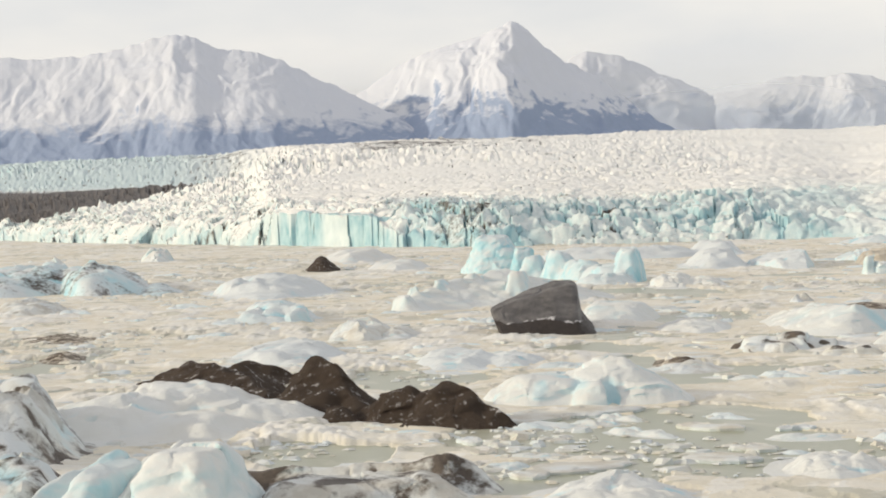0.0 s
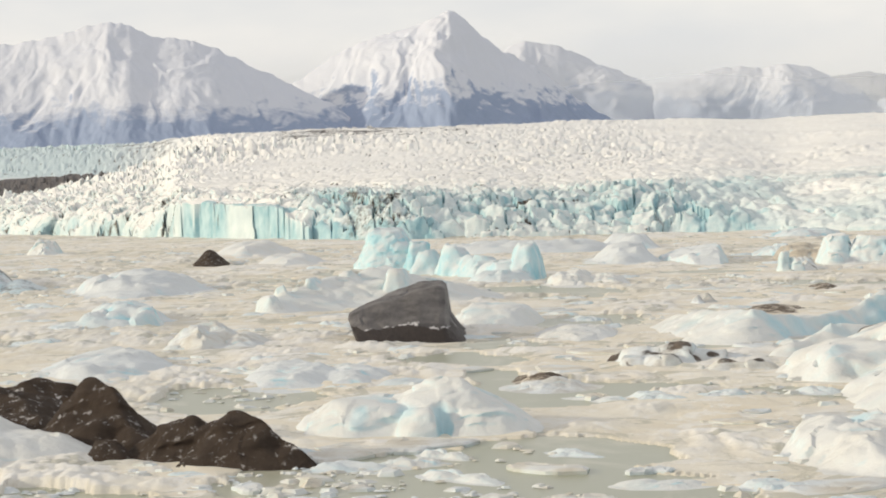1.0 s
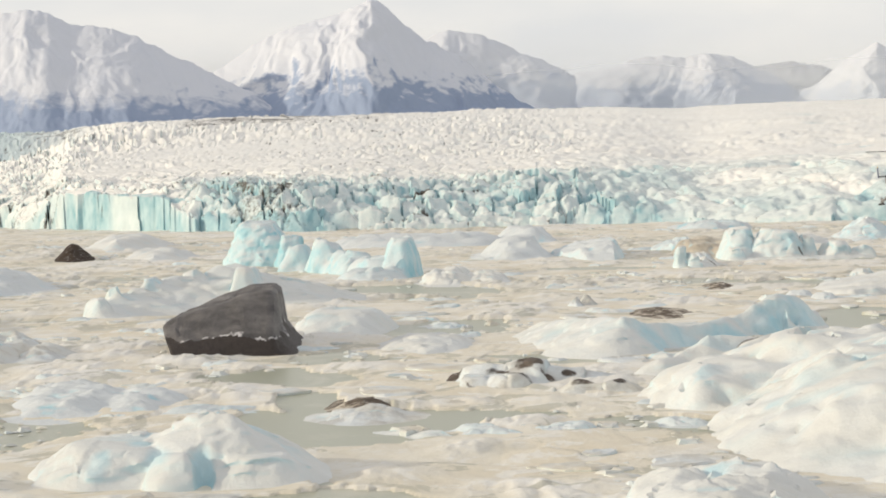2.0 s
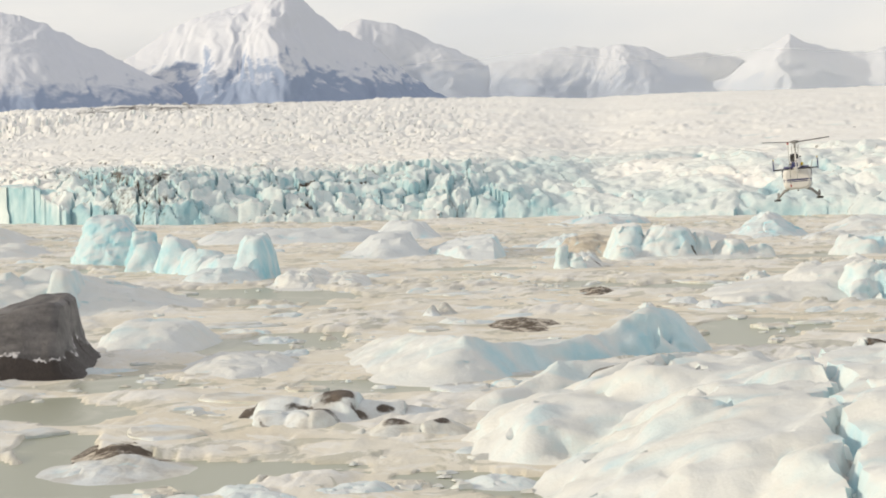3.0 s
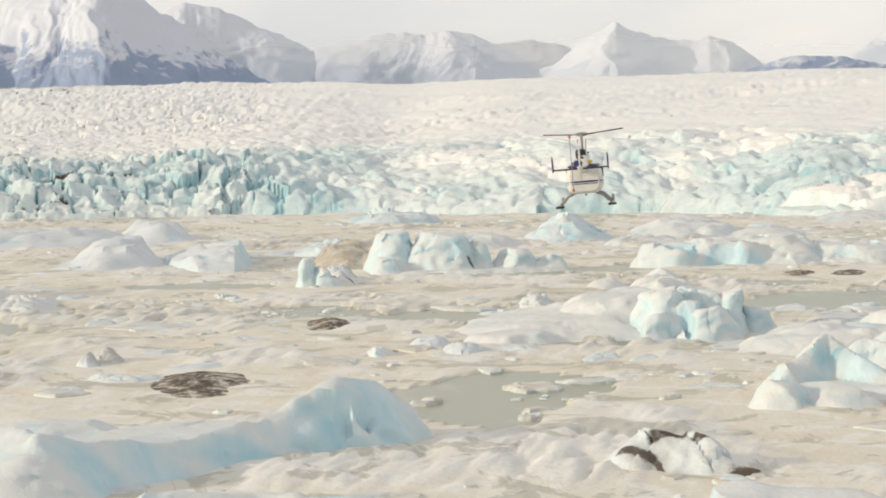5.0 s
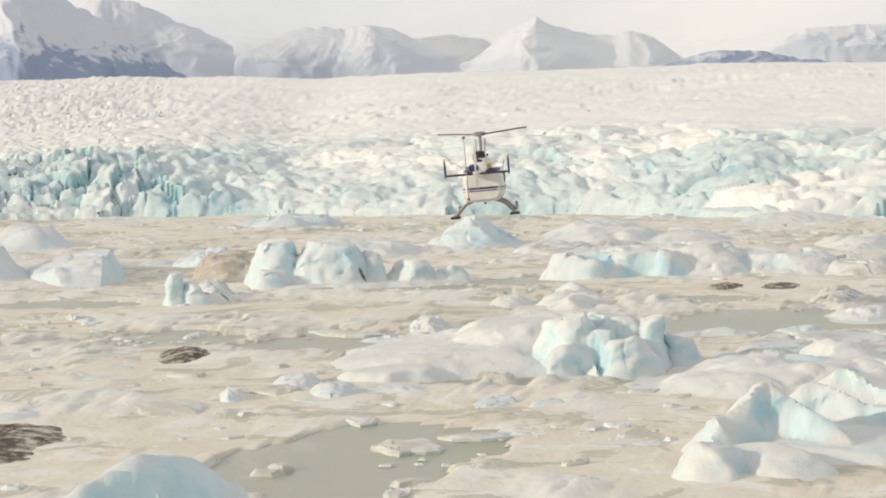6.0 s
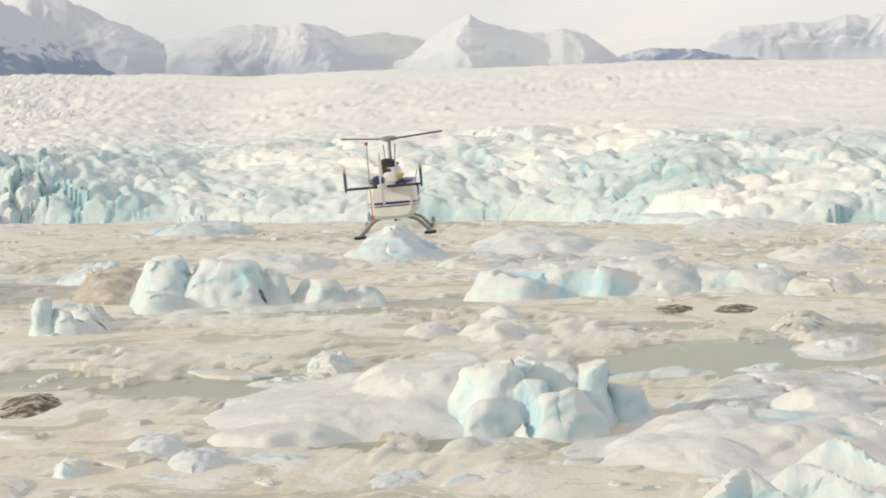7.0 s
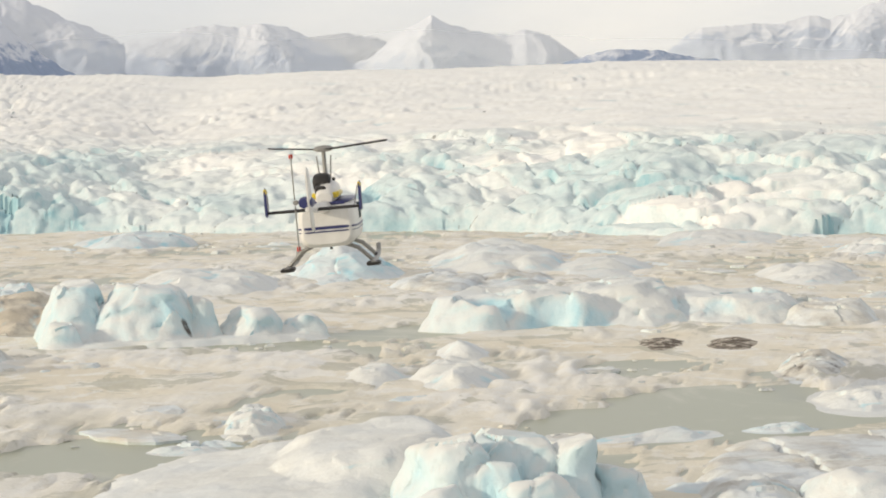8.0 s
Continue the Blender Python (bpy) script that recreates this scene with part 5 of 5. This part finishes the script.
iceberg("low_snow_iceberg", "rounded snowy iceberg among low floes", MAT["white"], (109.25, 334.16), -17.7,
        [("dome", -4.37, 7.90, 5.84, 16.70, 1.92, 0),
         ("block", -0.77, -2.28, 2.47, 7.27, 1.35, 0),
         ("dome", 5.14, -5.62, 3.87, 11.22, 1.11, 0)], seed=46, blue=0.05)
iceberg("blue_iceberg", "blue-grey pyramid-shaped iceberg of bare ice", MAT["blue"], (89.73, 329.70), -12.5,
        [("cone", 0.00, 0.00, 5.48, 10.90, 3.17, 0)], seed=47, blue=0.25)
iceberg("ice_mound", "small jagged heap of broken ice", MAT["white"], (78.12, 256.60), -14.9,
        [("dome", 1.25, -4.69, 2.20, 5.52, 0.98, 0),
         ("mound", 1.72, 7.71, 1.65, 4.83, 0.89, 0),
         ("dome", -2.97, -3.02, 1.64, 3.24, 0.59, 0)], seed=48)
iceberg("streaked_iceberg", "small ice heap streaked with dark grit", MAT["dirty"], (96.60, 249.23), -25.1,
        [("dome", 0.00, 0.00, 1.75, 5.09, 1.04, 0)], seed=49, dirt=0.3)
iceberg("ice_chunk", "rounded white chunk of melting ice", MAT["white"], (93.30, 237.17), -26.4,
        [("dome", 0.00, 0.00, 1.89, 4.05, 0.80, 0)], seed=50)
iceberg("ice_tooth", "leaning triangular fin of pale ice", MAT["blue"], (47.02, 298.57), -4.7,
        [("rise", 0.00, 0.00, 4.03, 11.68, 2.26, 0)], seed=51, rough=0.5)
iceberg("low_blue_iceberg", "long low blue iceberg with a domed end", MAT["blue"], (37.17, 336.56), -1.8,
        [("dome", 6.78, 16.33, 4.02, 11.74, 2.56, 0),
         ("block", -8.91, 15.20, 12.89, 14.82, 1.67, 0),
         ("dome", 2.13, -31.53, 4.25, 12.31, 2.54, 0)], seed=52)
iceberg("low_snow_iceberg", "low snowy heap of broken ice", MAT["white"], (28.72, 250.79), 0.2,
        [("dome", -1.72, 1.36, 2.85, 8.28, 1.39, 0),
         ("dome", 1.72, -1.36, 2.34, 6.85, 0.87, 0)], seed=53)
iceberg("low_blue_iceberg", "flat green-blue iceberg close to the glacier", MAT["blue"], (79.28, 391.31), -7.0,
        [("block", 0.00, 0.00, 6.09, 11.35, 1.55, 0)], seed=54, blue=0.2)
iceberg("ice_chunk", "small dusty pointed ice chunk", MAT["dirty"], (34.79, 209.14), -2.5,
        [("cone", -0.54, -0.94, 0.81, 1.63, 0.82, 0),
         ("cone", 0.54, 0.94, 1.03, 1.80, 0.88, 0)], seed=55, dirt=0.2)
iceberg("gravel_patch", "flat dark gravel patch on thin ice", MAT["grit"], (49.62, 229.14), -8.0,
        [("mound", 0.00, 0.00, 1.96, 5.74, 0.44, 0)], seed=56)
iceberg("gravel_patch", "flat dark gravel patch on thin ice", MAT["grit"], (39.38, 198.51), -5.0,
        [("mound", 0.00, 0.00, 2.79, 6.67, 0.36, 0)], seed=57)
iceberg("gravel_patch", "flat dark gravel patch on thin ice", MAT["grit"], (93.70, 264.43), -20.9,
        [("mound", 0.00, 0.00, 1.68, 4.48, 0.24, 0)], seed=58)
iceberg("gravel_patch", "flat dark gravel patch on thin ice", MAT["grit"], (97.60, 262.88), -22.9,
        [("mound", 0.00, 0.00, 2.16, 5.26, 0.28, 0)], seed=59)
iceberg("low_snow_iceberg", "low snowy ridge of ice", MAT["white"], (77.04, 323.37), -9.0,
        [("dome", 0.00, 0.00, 5.98, 12.76, 1.34, 0)], seed=60)
iceberg("brown_iceberg", "small brown-stained chunk of old ice", MAT["dirty"], (-44.73, 230.64), 11.0,
        [("dome", 0.00, 0.00, 3.70, 10.79, 1.49, 0)], seed=61, dirt=0.3)
iceberg("gravel_patch", "dark gravel patch on thin ice", MAT["grit"], (-28.76, 160.90), 10.1,
        [("mound", 0.00, 0.00, 1.85, 5.43, 0.52, 0)], seed=62)
iceberg("gravel_patch", "dark gravel patch on thin ice", MAT["grit"], (-32.93, 184.16), 10.1,
        [("mound", 0.00, 0.00, 3.38, 9.60, 0.32, 0)], seed=63)
iceberg("ice_chunk", "small white tooth of pointed ice", MAT["white"], (-62.21, 345.87), 10.2,
        [("cone", 0.00, 0.00, 2.39, 7.07, 3.03, 0)], seed=64)
iceberg("ice_chunk", "small white chunk of broken ice", MAT["white"], (-52.96, 396.78), 7.6,
        [("dome", 0.00, 0.00, 2.87, 8.51, 2.66, 0)], seed=65)
iceberg("low_snow_iceberg", "low ice heap near the glacier", MAT["white"], (144.01, 337.12), -26.7,
        [("dome", 0.00, 0.00, 3.59, 10.43, 1.52, 0)], seed=66)
iceberg("low_snow_iceberg", "low ice heap near the glacier", MAT["white"], (139.29, 365.39), -22.5,
        [("dome", 0.00, 0.00, 7.07, 14.25, 1.14, 0)], seed=67)
iceberg("ice_mound", "small heap of broken ice", MAT["white"], (124.55, 310.41), -24.9,
        [("dome", 0.00, 0.00, 3.66, 10.58, 1.15, 0)], seed=68)
iceberg("low_snow_iceberg", "smooth low snow-covered floe", MAT["white"], (20.32, 175.37), -0.3,
        [("dome", 0.00, 0.00, 2.86, 5.71, 0.84, 0)], seed=69)
iceberg("low_snow_iceberg", "low snowy heap of broken ice", MAT["white"], (28.33, 250.48), -2.6,
        [("dome", -1.97, -0.45, 2.18, 6.41, 1.53, 0),
         ("dome", 1.97, 0.45, 2.46, 7.22, 0.88, 0)], seed=70)
iceberg("low_snow_iceberg", "low snow-covered floe in the brash", MAT["white"], (20.30, 175.98), -4.1,
        [("dome", 0.00, 0.00, 2.96, 6.56, 0.79, 0)], seed=71)
iceberg("low_snow_iceberg", "low snow-covered floe in the brash", MAT["white"], (26.40, 106.95), -12.0,
        [("dome", 0.00, 0.00, 3.36, 7.17, 1.48, 0)], seed=72)
iceberg("low_snow_iceberg", "low snow-covered floe in the brash", MAT["white"], (15.91, 88.36), -10.2,
        [("dome", 0.00, 0.00, 2.15, 3.40, 0.70, 0)], seed=73)
iceberg("low_snow_iceberg", "low snow-covered floe in the brash", MAT["white"], (6.28, 79.92), -4.5,
        [("dome", 0.00, 0.00, 2.99, 4.72, 1.05, 0)], seed=74)
iceberg("ice_chunk", "white rounded chunk of melting ice", MAT["white"], (65.73, 239.67), -12.1,
        [("dome", 0.00, 0.00, 1.23, 3.62, 0.84, 0)], seed=76)
iceberg("ice_chunk", "small pointed white ice chunk", MAT["white"], (49.63, 208.30), -6.7,
        [("cone", 0.00, 0.00, 0.60, 1.04, 0.69, 0)], seed=77)
iceberg("low_snow_iceberg", "dusty rounded hump of old ice", MAT["dirty"], (78.00, 214.59), -21.1,
        [("dome", 0.00, 0.00, 1.64, 4.62, 0.78, 0)], seed=78, dirt=0.06)


# ---- the helicopter ----
def paint(name, colour, rough=0.35, metal=0.0):
    m = Mat(name, rough, 0.5, metal)
    m.colour(m.mix(m.ramp(m.noise(2.0, 5, 0.6), 0.4, 0.8), colour, tuple(c * 0.86 for c in colour)))
    return m.bump(m.noise(9.0, 3), 0.05, 0.02).m


def make_helicopter(at, turn, size):
    """A light single-engine helicopter in low flight, its tail towards the lake's open end. y is ahead; sizes are those of a light machine, scaled up to a medium one of 14 m rotor."""
    white, navy, dark = paint("cream_white_paint", (0.72, 0.70, 0.66)), paint("navy_paint", (0.03, 0.035, 0.13)), paint("sooty_metal", (0.035, 0.032, 0.03), 0.6, 0.3)
    grey, yellow, red = paint("grey_metal", (0.30, 0.29, 0.27), 0.45, 0.4), paint("yellow_paint", (0.72, 0.55, 0.05)), paint("red_paint", (0.45, 0.05, 0.03))
    glass = paint("tinted_glass", (0.05, 0.07, 0.08), 0.08)
    root = new("helicopter")
    root.matrix_world = pose(*at, 0, -4, turn)
    tagged(root, "white light helicopter with dark stripes, flying low over the ice", "helicopter")

    def loft(rings, n=20, power=2.6, cap=True):
        """rings: y, centre x, centre z, half width, half height."""
        bm = bmesh.new()
        loops = []
        for y, cx, cz, rx, rz in rings:
            ring = []
            for i in range(n):
                a = 2 * math.pi * i / n
                c, s = math.cos(a), math.sin(a)
                ring.append(bm.verts.new((size * (cx + rx * math.copysign(abs(c) ** (2 / power), c)), size * y, size * (cz + rz * math.copysign(abs(s) ** (2 / power), s)))))
            loops.append(ring)
        for a, b in zip(loops, loops[1:]):
            for i in range(n):
                bm.faces.new((a[i], a[(i + 1) % n], b[(i + 1) % n], b[i]))
        if cap:
            bm.faces.new(loops[0])
            bm.faces.new(loops[-1])
        bmesh.ops.recalc_face_normals(bm, faces=bm.faces)
        for f in bm.faces:
            f.smooth = len(f.verts) == 4
        return bm

    def tube(points, r, n=8):
        bm = bmesh.new()
        loops = []
        for k, p in enumerate(points):
            a, b = Vector(points[max(k - 1, 0)]), Vector(points[min(k + 1, len(points) - 1)])
            q = (b - a).to_track_quat("Z", "Y")
            loops.append([bm.verts.new((Vector(p) + q @ Vector((r * math.cos(2 * math.pi * i / n), r * math.sin(2 * math.pi * i / n), 0))) * size) for i in range(n)])
        for a, b in zip(loops, loops[1:]):
            for i in range(n):
                bm.faces.new((a[i], a[(i + 1) % n], b[(i + 1) % n], b[i]))
        bm.faces.new(loops[0])
        bm.faces.new(loops[-1])
        bmesh.ops.recalc_face_normals(bm, faces=bm.faces)
        return bm

    def blade(length, chord, thick, root_at=0.0):
        """A tapered aerofoil blade along +x."""
        bm = bmesh.new()
        loops = []
        for x, k in ((root_at, 0.7), (root_at + 0.12 * length, 1.0), (length * 0.97, 1.0), (length, 0.7)):
            loops.append([bm.verts.new((size * x, size * chord * k * u, size * thick * w)) for u, w in ((-0.5, 0), (-0.2, 0.35), (0.3, 0.5), (0.5, 0.1), (0.3, -0.4), (-0.2, -0.3))])
        for a, b in zip(loops, loops[1:]):
            for i in range(6):
                bm.faces.new((a[i], a[(i + 1) % 6], b[(i + 1) % 6], b[i]))
        bm.faces.new(loops[0])
        bm.faces.new(loops[-1])
        bmesh.ops.recalc_face_normals(bm, faces=bm.faces)
        return bm

    # cabin: its tail end narrows and rises into the boom
    body = part("fuselage", loft([(-1.30, 0.02, 0.98, 0.50, 0.42), (-1.18, 0.02, 0.97, 0.58, 0.47), (-0.6, 0, 0.95, 0.63, 0.50), (0.4, 0, 0.95, 0.64, 0.50), (2.0, 0, 0.95, 0.65, 0.50),
                                  (3.0, 0, 0.90, 0.58, 0.42), (3.7, 0, 0.80, 0.36, 0.26), (4.0, 0, 0.76, 0.12, 0.10)], 28, 4.2), white, root)
    part("stripe", loft([(-1.315, 0.02, 0.90, 0.47, 0.030), (-1.19, 0.02, 0.90, 0.588, 0.030), (-0.6, 0, 0.88, 0.638, 0.032), (0.4, 0, 0.86, 0.652, 0.034), (2.0, 0, 0.86, 0.662, 0.034), (2.9, 0, 0.84, 0.60, 0.03)], 24, 6.0), navy, body, "dark navy stripe")
    part("stripe", loft([(-1.312, 0.02, 0.82, 0.46, 0.014), (-1.188, 0.02, 0.82, 0.586, 0.014), (-0.6, 0, 0.80, 0.636, 0.014), (0.4, 0, 0.78, 0.648, 0.015), (2.0, 0, 0.78, 0.658, 0.015)], 24, 6.0), navy, body, "thin dark stripe")
    part("windscreen", loft([(2.5, 0, 1.10, 0.60, 0.30), (3.2, 0, 1.0, 0.50, 0.26), (3.65, 0, 0.90, 0.34, 0.18)], 20, 3.0), glass, body)
    for side in (-1, 1):
        part("cabin_window", loft([(0.7, side * 0.60, 1.15, 0.07, 0.18), (1.5, side * 0.60, 1.15, 0.07, 0.18)], 12, 5), glass, body)
    # engine deck and cowling
    cowl = part("engine_cowling", loft([(-1.2, 0.02, 1.50, 0.16, 0.12), (-0.7, 0.02, 1.58, 0.24, 0.22), (0.2, 0, 1.62, 0.27, 0.28), (1.3, 0, 1.58, 0.25, 0.26), (1.9, 0, 1.46, 0.12, 0.10)], 18, 3.0), white, root)
    part("band", loft([(-1.02, 0.04, 1.57, 0.27, 0.06), (-0.5, 0.02, 1.58, 0.31, 0.065), (0.9, 0, 1.58, 0.31, 0.065)], 18, 5.0), yellow, cowl, "yellow band")
    part("engine_deck", loft([(-1.3, 0, 1.40, 0.45, 0.035), (-0.4, 0, 1.44, 0.58, 0.045), (1.4, 0, 1.44, 0.58, 0.045)], 18, 4.0), navy, root, "dark blue deck under the engine")
    part("exhaust_stack", loft([(-0.50, -0.06, 1.70, 0.17, 0.15), (-0.42, -0.06, 1.86, 0.19, 0.14), (-0.05, -0.06, 1.92, 0.19, 0.13), (0.1, -0.06, 1.86, 0.14, 0.10)], 16, 3.4), dark, cowl, "black exhaust stack")
    part("engine_bay", loft([(-0.95, -0.05, 1.62, 0.13, 0.13), (-0.55, -0.05, 1.66, 0.17, 0.16)], 14, 3.0), dark, cowl, "dark open engine bay")
    part("beacon", loft([(-0.2, 0.20, 1.90, 0.035, 0.04), (-0.1, 0.20, 1.90, 0.035, 0.04)], 10, 2), dark, cowl)
    # rotor
    mast = part("mast", tube([(0.0, 0.35, 1.8), (0.0, 0.33, 2.52)], 0.045), grey, root)
    part("pitch_link", tube([(-0.12, 0.30, 1.85), (-0.16, 0.30, 2.42)], 0.015), grey, mast)
    part("pitch_link", tube([(0.10, 0.40, 1.85), (0.15, 0.40, 2.42)], 0.015), grey, mast)
    hub = part("rotor_hub", loft([(0.23, 0, 2.54, 0.14, 0.03), (0.33, 0, 2.57, 0.22, 0.075), (0.43, 0, 2.54, 0.14, 0.03)], 16, 2.2), grey, root)
    for k, ang in enumerate((-68, 112)):
        b = part("rotor_blade", blade(3.9, 0.26, 0.045, 0.3), dark, hub, "long dark rotor blade")
        b.matrix_basis = Matrix.Translation((0, 0.33 * size, 2.55 * size)) @ Euler((radians(4 if k else -2), radians(-1.5), radians(ang))).to_matrix().to_4x4()
    # tail
    boom = part("tail_boom", loft([(-1.2, 0, 1.34, 0.17, 0.13), (-3.0, 0, 1.39, 0.12, 0.10), (-5.9, 0, 1.47, 0.07, 0.07), (-6.3, 0, 1.48, 0.04, 0.04)], 16, 2.2), white, root)
    part("gearbox", loft([(-6.2, -0.04, 1.60, 0.10, 0.09), (-5.7, -0.04, 1.60, 0.16, 0.12), (-5.4, -0.04, 1.58, 0.08, 0.08)], 14, 2.5), navy, boom, "blue tail gearbox fairing")
    part("tail_fin", loft([(-5.3, 0.03, 1.05, 0.025, 0.05), (-5.6, 0.03, 1.62, 0.035, 0.62), (-6.1, 0.03, 1.75, 0.03, 0.55), (-6.3, 0.03, 1.9, 0.02, 0.25)], 14, 2.2), white, boom)
    stab = part("stabilizer", loft([(-4.55, 0, 1.40, 0.90, 0.018), (-4.35, 0, 1.41, 0.92, 0.032), (-4.05, 0, 1.40, 0.90, 0.016)], 16, 8), dark, boom, "dark horizontal tail plane")
    for side in (-1, 1):
        part("end_plate", loft([(-4.65, side * 0.93, 1.60, 0.02, 0.26), (-4.35, side * 0.94, 1.62, 0.028, 0.30), (-4.05, side * 0.93, 1.55, 0.018, 0.20)], 12, 3), navy, stab, "dark blue end plate")
        part("tip", loft([(-4.62, side * 0.93, 1.84, 0.024, 0.05), (-4.1, side * 0.94, 1.82, 0.024, 0.05)], 12, 3), yellow, stab, "yellow tip")
    rotor = part("tail_rotor_hub", loft([(-6.12, -0.22, 1.62, 0.05, 0.05), (-5.98, -0.22, 1.62, 0.05, 0.05)], 12, 2), grey, boom)
    for way in (90, -90):
        b = part("tail_rotor_blade", blade(0.92, 0.13, 0.03, 0.06), grey, rotor, "thin grey tail rotor blade with a red tip")
        b.matrix_basis = Matrix.Translation((-0.24 * size, -6.05 * size, 1.62 * size)) @ Euler((0, radians(-way), 0)).to_matrix().to_4x4()
        part("tip", tube([(0.84, 0, 0), (0.925, 0, 0)], 0.04), red, b, "red tip")
    # landing gear
    for side in (-1, 1):
        x = side * 0.93
        skid = part("skid", tube([(x, -0.9, 0.06), (x, 0.4, 0.05), (x, 2.2, 0.05), (x, 2.6, 0.10), (x, 2.85, 0.25)], 0.055), grey, root)
        part("snow_pad", loft([(-0.98, x, 0.03, 0.14, 0.035), (-0.75, x, 0.025, 0.16, 0.04), (-0.25, x, 0.03, 0.15, 0.035)], 12, 4), dark, skid, "dark snow pad")
        part("step", tube([(x * 0.99, 0.9, 0.12), (x * 0.99, 1.5, 0.12)], 0.03), dark, skid)
        for y in (-0.4, 1.7):
            part("cross_tube", tube([(0, y, 0.50), (side * 0.35, y, 0.49), (side * 0.62, y, 0.38), (side * 0.82, y, 0.18), (x, y, 0.06)], 0.045), grey, root)
    part("belly_hook", tube([(0, 0.2, 0.5), (0, 0.2, 0.36)], 0.03), dark, root)
    part("antenna", tube([(0.62, -0.6, 1.3), (0.72, -0.7, 1.72)], 0.012), grey, root)


make_helicopter((68.4, 236.0, 7.0), -15.5, 1.9)
